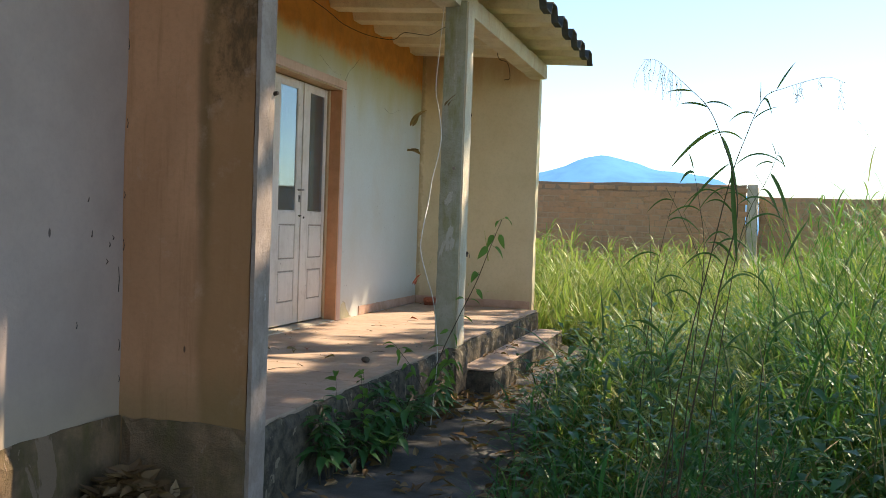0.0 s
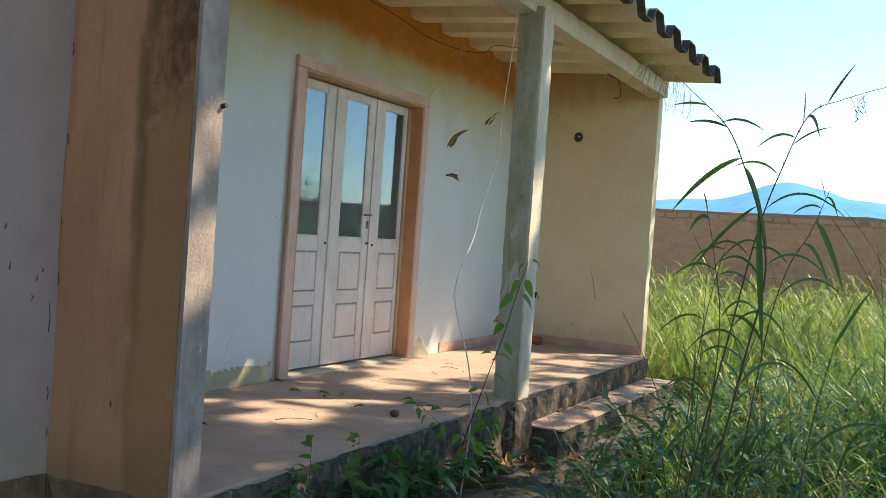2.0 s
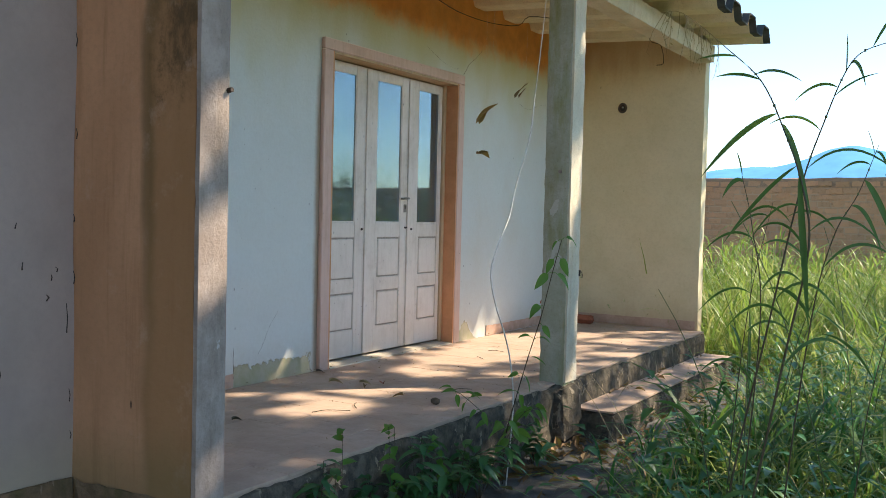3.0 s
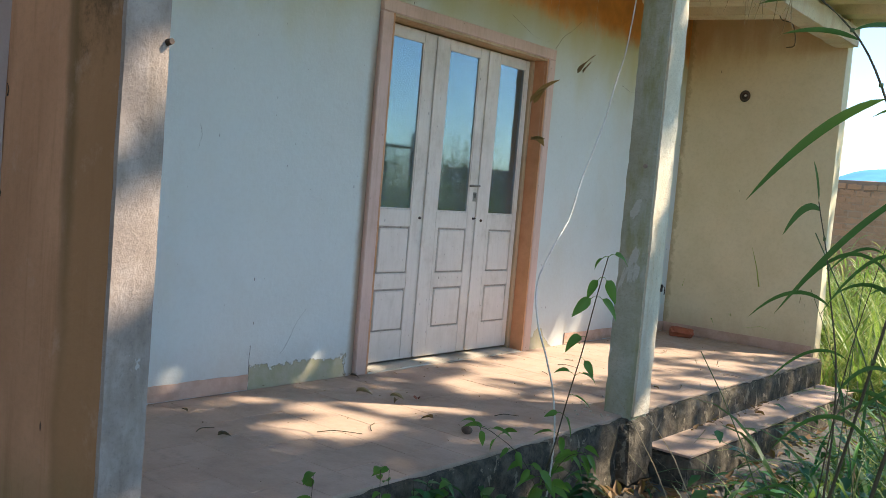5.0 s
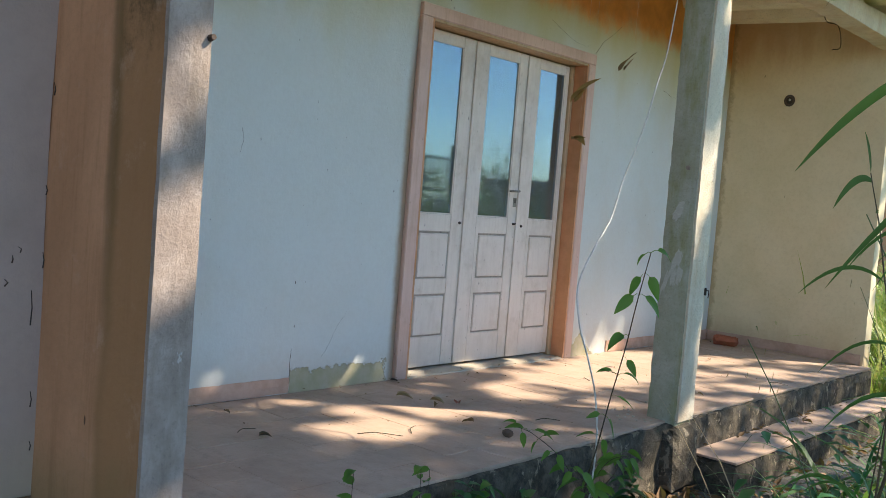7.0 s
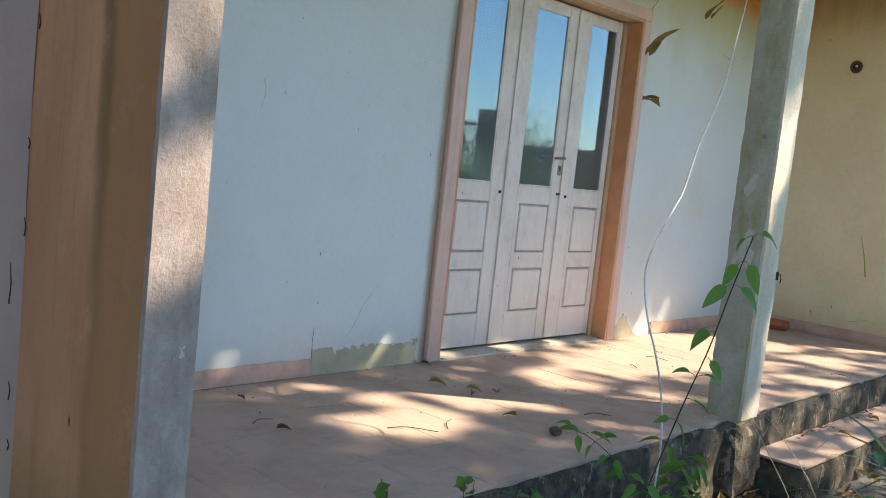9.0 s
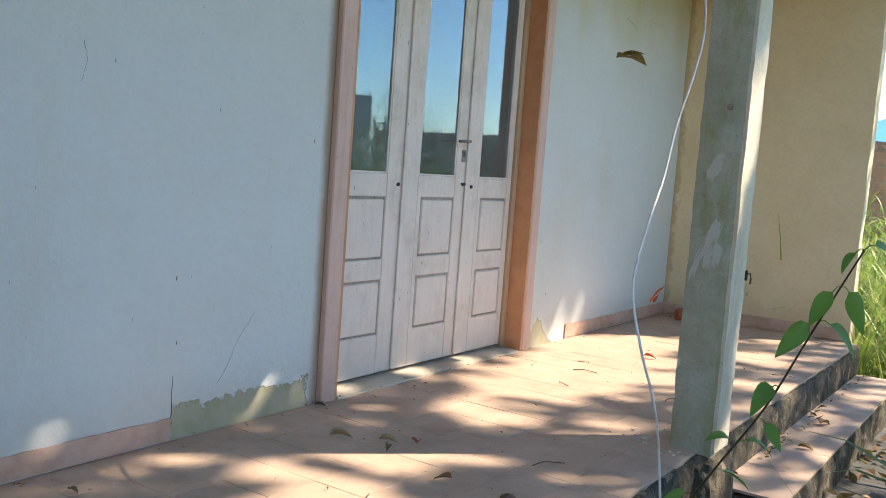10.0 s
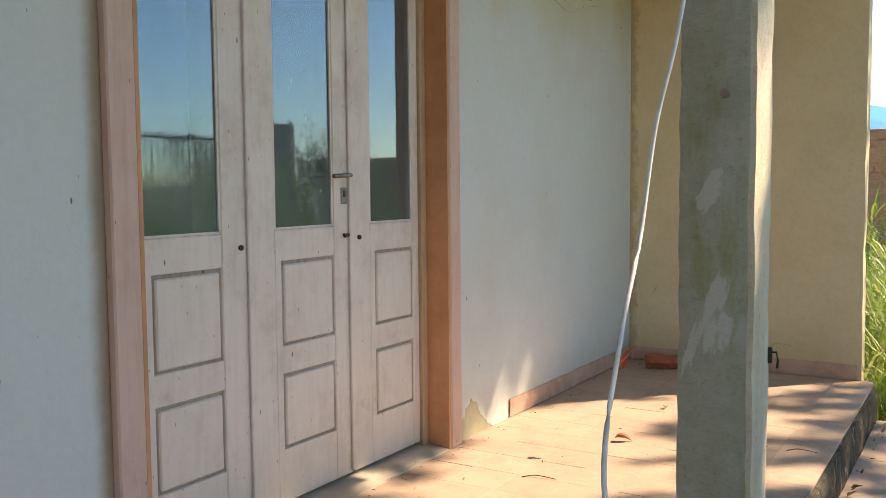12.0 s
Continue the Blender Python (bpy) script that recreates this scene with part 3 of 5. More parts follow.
# ---- porch slab, step, tiles ----
def make_porch():
    slab = thing("porch_floor", "raised porch slab with salmon tiles and black chipped edge", "floor",
                 rough_box(WALL_X, WING_Y1, GROUND - 0.1, EDGE_X, BACK_Y, -0.014, 0.06, 0.008, 0.014, 8.0), M_SLAB, kind="structure")
    part("mortar_bed", bm_box(WALL_X, WING_Y1, -0.03, EDGE_X - 0.03, BACK_Y, -0.0018), M_MORTAR, slab, "dark mortar bed between tiles")
    step = thing("step", "low concrete step topped with tiles beside porch", "step",
                 rough_box(EDGE_X - 0.02, 6.60, GROUND - 0.1, -1.78, 9.62, -0.205, 0.06, 0.008, 0.014, 9.0), M_SLAB, kind="structure")
    return slab, step


PORCH, STEP = make_porch()


# ---- post and beam ----
def make_post():
    post = thing("porch_post", "square mossy concrete post with peeling render", "post", at=(-2.105, 6.45, 0))
    part("shaft", rough_box(-0.09, -0.09, -0.06, 0.08, 0.09, 2.55, 0.05, 0.0022, 0.006, 11.0), M_POST, post)
    # Paler than the shaft: sunlight on the outer face put into its colour.
    part("sunlit_edge_render", rough_box(0.070, -0.084, 0.0, 0.093, 0.088, 2.54, 0.05, 0.0022, 0.004, 12.0), M_BEAM, post, "flaking render on the outer side, sunlight put into its pale colour")
    part("footing", rough_box(-0.15, -0.14, -0.36, 0.12, 0.14, -0.01, 0.05, 0.014, 0.016, 13.0), M_SLAB, post, "rough chipped concrete footing")


make_post()
thing("porch_beam", "cream rendered beam carrying the porch roof", "beam",
      rough_box(-2.25, WING_Y1, 2.50, -2.07, BACK_Y, 2.66, 0.08, 0.004, 0.006, 14.0), M_BEAM, kind="structure")


# ---- corrugated roof ----
def make_roof():
    pitch, amp, thick, eave, y_end = 0.52, 0.055, 0.012, -1.60, 9.80

    def wave(y):
        u = ((y_end - y) / pitch) % 1.0
        return amp * max(-1.0, min(1.0, 2.6 * math.sin(math.tau * u - 0.6)))

    roof = thing("porch_roof", "corrugated fibre cement porch roof with blackened eave", "roof")
    ys = [3.1 + (y_end - 3.1) * k / 300 for k in range(301)]

    def sheet(xa, xb, name, material, drop):
        verts, faces, n = [], [], len(ys)
        for off in (0, thick):
            for x in (xa, xb):
                for y in ys:
                    verts.append((x, y, 2.80 + (x - WALL_X) * -0.045 + wave(y) + off + drop))
        for k in range(n - 1):
            a, b, c, d = k, k + 1, n + k + 1, n + k
            faces += [(a, d, c, b), (2 * n + a, 2 * n + b, 2 * n + c, 2 * n + d), (a, b, 2 * n + b, 2 * n + a), (d, 2 * n + d, 2 * n + c, c)]
        faces += [(0, 2 * n, 3 * n, n), (n - 1, 2 * n - 1, 4 * n - 1, 3 * n - 1)]
        ob = sheet_of(name, verts, faces, material, False)
        ob.parent = roof
        return ob

    sheet(-3.75, -1.66, "sheet", M_ROOF, 0.0)
    sheet(-1.66, eave, "eave_edge", M_ROOFEDGE, 0.0)["label"] = "black weathered sheet edge"
    bm = bm_box(-3.9, 3.0, 2.90, -1.9, 9.7, 2.93)
    part("top_sheet", bm, M_ROOFEDGE, roof, "dark upper sheet")


make_roof()


# ---- doorway ----
def make_door():
    trim = thing("door_trim", "pink painted architrave round the doorway", "architrave", kind="structure")
    part("left_board", bm_box(WALL_X, 5.75, 0.0, WALL_X + 0.032, 5.84, 2.08, 0.005), M_TRIM, trim)
    part("right_board", bm_box(WALL_X, 7.44, 0.0, WALL_X + 0.032, 7.525, 2.08, 0.005), M_TRIM, trim)
    part("head_board", bm_box(WALL_X, 5.75, 2.081, WALL_X + 0.033, 7.525, 2.155, 0.005), M_TRIM, trim)
    part("reveal", bm_box(WALL_X - 0.13, 7.425, 0.0, WALL_X + 0.027, 7.439, 2.079), M_REVEAL, trim, "orange painted reveal")
    part("reveal", bm_box(WALL_X - 0.13, 5.841, 0.0, WALL_X + 0.027, 5.855, 2.079), M_REVEAL, trim, "orange painted reveal")
    part("reveal", bm_box(WALL_X - 0.13, 5.856, 2.065, WALL_X + 0.027, 7.424, 2.079), M_JAMB, trim, "tan painted head")
    part("jamb", bm_box(WALL_X - 0.20, 7.385, 0.0, WALL_X - 0.075, 7.424, 2.064, 0.004), M_JAMB, trim, "tan wooden jamb")
    part("jamb", bm_box(WALL_X - 0.20, 5.856, 0.0, WALL_X - 0.075, 5.885, 2.064, 0.004), M_JAMB, trim, "tan wooden jamb")
    part("sill", rough_box(WALL_X - 0.21, 5.856, -0.02, WALL_X + 0.035, 7.424, 0.014, 0.06, 0.003, 0.006, 21.0), M_FARRENDER, trim, "worn grey doorsill")
    door = thing("door_1", "closed three-leaf white wooden door with glass uppers", "door", kind="structure")
    x1 = WALL_X - 0.090
    x0 = x1 - 0.035
    for k, (a, b) in enumerate(((5.888, 6.376), (6.386, 6.912), (6.922, 7.382))):
        g0, g1 = ((5.948, 6.255), (6.50, 6.815), (7.04, 7.335))[k]
        p0 = g0 + 0.030
        bm = bm_box(x0, a, 0.03, x1, g0, 2.055, 0.004)
        bm_box(x0, g1, 0.03, x1, b, 2.055, 0.004, bm)
        bm_box(x0, g0 - 0.001, 0.21, x1 - 0.0005, p0, 0.865, 0.002, bm)
        for z0, z1 in ((0.03, 0.215), (0.475, 0.57), (0.86, 0.965), (1.985, 2.055)):
            bm_box(x0, g0 - 0.001, z0, x1 - 0.001, g1 + 0.001, z1, 0.003, bm)
        lf = part("leaf", bm, M_DOOR, door)
        part("pane", bm_box(x1 - 0.013, g0, 0.965, x1 - 0.009, g1, 1.985), M_GLASS, lf, "dusty reflecting glass").visible_shadow = False
        for z0, z1 in ((0.215, 0.475), (0.57, 0.86)):
            part("panel", bm_box(x0 + 0.008, p0, z0, x1 - 0.012, g1, z1), M_GROOVE, lf, "dirty recess round the panel, shade put into its colour")
            part("field", bm_box(x0 + 0.01, p0 + 0.013, z0 + 0.010, x1 - 0.001, g1 - 0.009, z1 - 0.013, 0.005), M_DOOR, lf)
        bead = bm_box(x1 - 0.0085, g0, 0.966, x1 - 0.003, g0 + 0.008, 1.984)
        bm_box(x1 - 0.0085, g1 - 0.008, 0.966, x1 - 0.003, g1, 1.984, bm=bead)
        bm_box(x1 - 0.0085, g0, 0.966, x1 - 0.003, g1, 0.974, bm=bead)
        part("bead", bead, M_DOOR, lf)
        if k < 2:
            part("astragal", bm_box(x1 + 0.0005, b - 0.014, 0.04, x1 + 0.011, b + 0.008, 2.05, 0.003), M_DOOR, lf)
        if k == 1:
            bm = tube([(x1, 6.875, 1.150), (x1 + 0.035, 6.875, 1.150), (x1 + 0.045, 6.865, 1.150), (x1 + 0.045, 6.765, 1.146)], 0.008, 8)
            part("handle", bm, M_METAL, lf, "tarnished lever handle", True)
            part("plate", bm_box(x1, 6.857, 1.045, x1 + 0.004, 6.893, 1.105, 0.002), M_METAL, lf, "worn keyhole plate")
            # Small dark block drawn for the shade inside the keyhole.
            part("keyhole", bm_box(x1 + 0.004, 6.869, 1.07, x1 + 0.006, 6.881, 1.095), M_DARKMETAL, lf, "dark block in place of the shaded keyhole")
            part("latch", tube([(x1, 6.875, 0.932), (x1 + 0.02, 6.875, 0.932), (x1 + 0.022, 6.85, 0.929)], 0.007, 6), M_DARKMETAL, lf, "dark iron latch")
        else:
            part("bolt", tube([(x1, (6.335, 0, 6.965)[k], 0.918), (x1 + 0.008, (6.335, 0, 6.965)[k], 0.918)], 0.009, 8), M_DARKMETAL, lf, "dark bolt head")


make_door()


# ---- boundary walls, gate, hill ----
def make_bounds():
    w = thing("wall_far", "weathered brown brick boundary wall with bare coping", "boundary wall",
              rough_box(-14, 18.0, GROUND - 0.2, 0.20, 18.2, 1.85, 0.3, 0.02, 0.02, 31.0), M_BRICK, kind="structure")
    # Pale colour stands in for sunlight on the end face of the wall.
    part("pier", rough_box(0.20, 17.97, GROUND - 0.2, 0.40, 18.6, 1.86, 0.1, 0.012, 0.012, 33.0), M_FARRENDER, w, "end face of the wall, sunlight put into its pale colour")
    w2 = thing("wall_far", "lower brick boundary wall behind tall grass", "boundary wall",
               rough_box(0.41, 18.4, GROUND - 0.2, 6.4, 18.6, 1.66, 0.3, 0.02, 0.02, 34.0), M_BRICK, kind="structure")
    thing("gate_pier", "square rendered gate pier at the fence", "pier", rough_box(6.4, 17.8, GROUND - 0.1, 6.9, 18.4, 2.35, 0.12, 0.01, 0.012, 35.0), M_FARRENDER)
    gate = thing("metal_fence", "dark metal fence of upright bars", "fence", at=(6.65, 0, 0))
    bar = mesh_of("bar", bm_box(-0.012, -0.012, GROUND, 0.012, 0.012, 2.05), M_DARKMETAL)
    for k in range(84):
        b = new("bar", bar)
        b.parent, b.location = gate, (0, 17.6 - 0.14 * k, 0)
    for z in (-0.1, 1.95):
        part("rail", bm_box(-0.02, 5.9, z, 0.02, 17.7, z + 0.05), M_DARKMETAL, gate)


make_bounds()


def make_hill():
    # Distance haze is put into the blue colour and a weak emission.
    m = mat("haze_painted_hill", (0.10, 0.22, 0.36), 1.0, 0, 0.0)
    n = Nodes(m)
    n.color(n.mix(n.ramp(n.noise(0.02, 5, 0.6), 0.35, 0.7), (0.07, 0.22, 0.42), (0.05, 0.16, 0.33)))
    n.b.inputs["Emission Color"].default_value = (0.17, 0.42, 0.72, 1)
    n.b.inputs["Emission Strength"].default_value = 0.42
    verts, faces, nx, ny = [], [], 80, 14
    for j in range(ny + 1):
        for i in range(nx + 1):
            u, v = i / nx, j / ny
            x, y = -800 + 1100 * u, 1500 + 500 * v
            ridge = 126 * math.exp(-((x + 237) / 340) ** 2) + 30 * math.exp(-((x + 245) / 80) ** 2) + 40 * math.exp(-((x + 520) / 130) ** 2) + 26 * math.exp(-((x + 40) / 90) ** 2)
            h = ridge * math.sin(math.pi * min(1, v * 1.05) * 0.62) + 5 * noise.noise(Vector((x * 0.02, y * 0.02, 0)))
            verts.append((x, y, -6 + max(0, h)))
    for j in range(ny):
        for i in range(nx):
            a = j * (nx + 1) + i
            faces.append((a, a + 1, a + nx + 2, a + nx + 1))
    tagged(sheet_of("backdrop", verts, faces, m, True), "blue hill on the horizon, haze put into colour and glow", "hill", kind="structure")


make_hill()


# ---- grass ----
def blades(name, label, xy, length, width, material, lean=(0.15, 0.6), curl=(0.4, 1.6), seed=1, lift=0.0, segs=5):
    """One sheet of many separate bent, tapering blades rooted at xy."""
    rng = np.random.default_rng(seed)
    n = len(xy)
    az = rng.uniform(0, math.tau, n)
    l = rng.uniform(*length, n) * (0.75 + 0.5 * rng.random(n))
    w = rng.uniform(*width, n)
    a0, cu = rng.uniform(*lean, n), rng.uniform(*curl, n)
    side = np.stack([-np.sin(az), np.cos(az), rng.uniform(-0.3, 0.3, n)], 1)
    p = np.stack([xy[:, 0], xy[:, 1], np.full(n, GROUND - 0.04 + lift)], 1)
    verts = np.zeros((n, 2 * segs + 1, 3))
    for k in range(segs + 1):
        t = k / segs
        half = (w * (0.55 + 0.45 * min(1, t * 3)) * (1 - t ** 2.2) * 0.5)[:, None]
        if k < segs:
            verts[:, 2 * k], verts[:, 2 * k + 1] = p - side * half, p + side * half
        else:
            verts[:, 2 * segs] = p
        ang = a0 + cu * (t + 0.5 / segs) ** 1.6
        d = np.stack([np.cos(az) * np.sin(ang), np.sin(az) * np.sin(ang), np.cos(ang)], 1)
        p = p + d * (l / segs)[:, None]
    base = (np.arange(n) * (2 * segs + 1))[:, None]
    quads = np.concatenate([base + np.array([2 * k, 2 * k + 1, 2 * k + 3, 2 * k + 2]) for k in range(segs - 1)])
    tips = base + np.array([2 * segs - 2, 2 * segs - 1, 2 * segs])
    me = bpy.data.meshes.new(name)
    me.from_pydata(verts.reshape(-1, 3).tolist(), [], quads.tolist() + tips.tolist())
    me.shade_smooth()
    me.materials.append(material)
    return tagged(new(name, me), label, "grass", kind="stuff")


TRAIL = [Vector((e[0], e[1])) for _, e, _, _ in PATH]


def clear_of_trail(x, y, gap):
    p = Vector((x, y))
    for a, b in zip(TRAIL, TRAIL[1:]):
        d = b - a
        u = max(0, min(1, (p - a).dot(d) / max(d.dot(d), 1e-9)))
        if (a + d * u - p).length < gap:
            return False
    return True


def scatter(count, x0, x1, y0, y1, seed, keep, tufts=0.0):
    rng = random.Random(seed)
    out = []
    while len(out) < count:
        x, y = rng.uniform(x0, x1), rng.uniform(y0, y1)
        if keep(x, y):
            for _ in range(rng.randint(3, 9) if tufts else 1):
                out.append((x + rng.gauss(0, tufts), y + rng.gauss(0, tufts)))
    return np.array(out[:count])


def verge(y):
    """Where the weeds end towards the path."""
    return -1.22 + 0.16 * noise.noise(Vector((0, y * 1.3, 7))) + 0.05 * noise.noise(Vector((0, y * 6, 2)))


def patchy(x, y, bias=0.0):
    if ((x + 0.05) / 0.45) ** 2 + ((y - 4.8) / 0.5) ** 2 < 1:
        return False
    return noise.noise(Vector((x * 0.9, y * 0.9, 11))) + bias > 0


blades("tall_grass", "tall green and straw-coloured weeds filling the yard",
       scatter(6000, -1.3, 4.0, 4.2, 9.8, 3, lambda x, y: x > verge(y) + 0.25 and clear_of_trail(x, y, 0.9) and patchy(x, y, 0.25) and x > -1.2 + (8 - y) * 0.12, 0.05),
       (0.30, 0.95), (0.003, 0.015), M_GRASSLIT, (0.1, 1.0), (0.2, 3.0), seed=5)
blades("tall_grass", "head-high green grass thicket in the yard",
       scatter(9500, 0.1, 5.5, 5.0, 13.5, 13, lambda x, y: x > 0.25 + 0.25 * noise.noise(Vector((1, y, 0))) and patchy(x, y, 0.4), 0.06),
       (0.6, 1.85), (0.004, 0.019), M_GRASSTALL, (0.05, 0.8), (0.1, 3.0), seed=15, segs=7)
blades("tall_grass", "tall yellow-green grass before the far wall, sunlight put into its colour",
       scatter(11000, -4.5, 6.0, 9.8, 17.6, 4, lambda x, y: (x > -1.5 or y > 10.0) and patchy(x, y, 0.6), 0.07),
       (0.7, 1.3), (0.012, 0.026), M_GRASSLIT, seed=6)
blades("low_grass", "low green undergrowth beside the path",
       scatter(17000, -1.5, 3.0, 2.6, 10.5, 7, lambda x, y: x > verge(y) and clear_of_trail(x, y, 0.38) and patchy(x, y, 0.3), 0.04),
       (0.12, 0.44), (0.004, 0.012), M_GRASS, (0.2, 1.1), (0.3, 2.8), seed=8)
blades("low_grass", "low green undergrowth past the porch end",
       scatter(3500, -2.2, -1.0, 9.95, 14.0, 17, lambda x, y: True, 0.05),
       (0.35, 0.75), (0.008, 0.018), M_GRASSLIT, (0.2, 0.8), (0.5, 1.8), seed=18)
blades("low_grass", "sparse grass across the rest of the yard",
       scatter(5000, -1.0, 7.5, -3.5, 17.5, 9, lambda x, y: clear_of_trail(x, y, 0.5), 0.06),
       (0.15, 0.42), (0.006, 0.013), M_GRASS, (0.2, 1.0), (0.5, 2.0), seed=10)


def leafy_stalks(name, label, count, area, seed, keep, height, material, leaves=8, length=(0.18, 0.45), width=(0.006, 0.016)):
    """Grass stalks that carry arching leaves all the way up, tangled into one another."""
    r = np.random.default_rng(seed)
    foot = scatter(count, *area, seed, keep, 0.09)
    tall = np.array([height(x, y) for x, y in foot]) * r.uniform(0.55, 1.1, count)
    az, bend = r.uniform(0, math.tau, count), r.uniform(0.05, 0.45, count)
    up = r.uniform(0.08, 1.0, (count, leaves))
    lean = bend[:, None] * tall[:, None] * up ** 2
    x = foot[:, :1] + np.cos(az)[:, None] * lean
    y = foot[:, 1:] + np.sin(az)[:, None] * lean
    z = tall[:, None] * up
    blades(name, label, np.stack([x.ravel(), y.ravel()], 1), length, width, material, (0.2, 1.1), (0.8, 2.8), seed=seed + 1, lift=z.ravel(), segs=6)


def thicket_height(x, y):
    """Low by the path, shoulder-high deeper in, in uneven clumps."""
    clump = 0.5 + 0.5 * noise.noise(Vector((x * 1.1, y * 1.1, 4)))
    return (0.35 + 0.85 * max(0.0, min(1.0, (x + 0.6) / 1.8))) * (0.55 + 0.9 * clump)


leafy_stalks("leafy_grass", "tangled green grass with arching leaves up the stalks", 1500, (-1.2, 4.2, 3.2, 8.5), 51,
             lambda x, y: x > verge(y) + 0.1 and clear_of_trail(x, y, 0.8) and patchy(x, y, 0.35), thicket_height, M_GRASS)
leafy_stalks("leafy_grass", "yellow-green grass with arching leaves, sunlight put into its colour", 1500, (-1.2, 5.0, 5.0, 12.0), 53,
             lambda x, y: x > verge(y) + 0.15 and patchy(x + 7, y, 0.35), lambda x, y: thicket_height(x, y) * 1.15, M_GRASSLIT)
leafy_stalks("leafy_grass", "tall backlit grass along the fence side", 1300, (1.0, 5.8, 8.0, 15.0), 55,
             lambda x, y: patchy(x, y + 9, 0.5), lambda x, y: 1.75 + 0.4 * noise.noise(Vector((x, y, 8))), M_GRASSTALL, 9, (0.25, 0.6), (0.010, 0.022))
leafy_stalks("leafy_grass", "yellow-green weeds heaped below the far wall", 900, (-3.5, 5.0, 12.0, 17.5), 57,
             lambda x, y: patchy(x, y + 3, 0.3), lambda x, y: 1.0 + 0.5 * noise.noise(Vector((x * 0.8, y * 0.8, 2))), M_GRASSLIT, 8, (0.25, 0.5), (0.014, 0.028))


def broadleaf_patch():
    """Small-leaved ground weeds between the grass."""
    rng = random.Random(88)
    bm = bmesh.new()
    for _ in range(1700):
        x, y = rng.uniform(-1.2, 2.8), rng.uniform(3.0, 8.5)
        if x < verge(y) + 0.05 or not clear_of_trail(x, y, 0.5) or not patchy(x + 3, y, 0.1):
            continue
        h = rng.uniform(0.08, 0.62)
        for k in range(9):
            a = rng.uniform(0, math.tau)
            size = rng.uniform(0.035, 0.10)
            leaf(bm, (x + rng.gauss(0, 0.05), y + rng.gauss(0, 0.04), GROUND + h * (0.3 + 0.7 * k / 6)), (math.cos(a), math.sin(a), rng.uniform(-0.2, 0.6)), (0, 0, 1), size, size * 0.5, 0.7, 0.3, 3, 0.62)
    tagged(new("ground_weeds", mesh_of("ground_weeds", bm, M_WEED, True)), "small-leaved dark green weeds among the grass", "weeds", kind="stuff")


broadleaf_patch()
blades("arching_grass", "broad arching green blades among the weeds",
       scatter(900, -1.1, 3.0, 3.6, 9.5, 23, lambda x, y: x > verge(y) + 0.15 and clear_of_trail(x, y, 0.9) and patchy(x, y + 5, 0.1), 0.03),
       (0.55, 1.1), (0.018, 0.034), M_CANE, (0.05, 0.5), (1.2, 2.8), seed=24, segs=8)
blades("straw_stems", "bleached dry stems among the green grass",
       scatter(900, -1.15, 4.0, 3.4, 12.0, 25, lambda x, y: x > verge(y) + 0.05 and clear_of_trail(x, y, 0.7), 0.04),
       (0.4, 1.2), (0.004, 0.009), M_DRYPALE, (0.1, 0.9), (0.1, 1.4), seed=26)


# ---- seed-headed grass stems ----
def seed_stem(rng, x, y, height, lean):
    ob = thing("seed_grass", "tall thin grass stem with drooping seed head", "grass stem", group="seeding grass stems", at=(x, y, GROUND - 0.03))
    az = rng.uniform(0, math.tau)
    d = Vector((math.cos(az), math.sin(az), 0))
    pts = [d * lean * t ** 2.2 + Vector((0, 0, height * (t - 0.18 * lean * t ** 4))) for t in [k / 12 for k in range(13)]]
    part("stem", tube(pts, 0.0028, 5, 0.4), M_STEMGREEN, ob)
    bm = bmesh.new()
    for k in range(26):
        t = 0.72 + 0.28 * k / 26
        i = t * 12
        p = pts[int(i)].lerp(pts[min(12, int(i) + 1)], i % 1)
        w = Vector((rng.gauss(0, 1), rng.gauss(0, 1), rng.uniform(-1.2, 0.4)))
        q = p + w.normalized() * rng.uniform(0.02, 0.085)
        leaf(bm, q, (rng.gauss(0, 0.4), rng.gauss(0, 0.4), -1), (1, 0, 0), rng.uniform(0.010, 0.022), 0.006, 0.1, 0.2, 3)
    part("seed_head", bm, M_DRYPALE, ob, "pale loose seed head")
    bm = bmesh.new()
    for k in range(5):
        t = rng.uniform(0.15, 0.7)
        i = t * 12
        p = pts[int(i)].lerp(pts[min(12, int(i) + 1)], i % 1)
        a = rng.uniform(0, math.tau)
        leaf(bm, p, (math.cos(a), math.sin(a), 0.9), (0, 0, 1), rng.uniform(0.25, 0.42), 0.013, 1.1, 0.3, 7)
    part("blade", bm, M_GRASSTALL, ob)
    return ob


rng = random.Random(12)
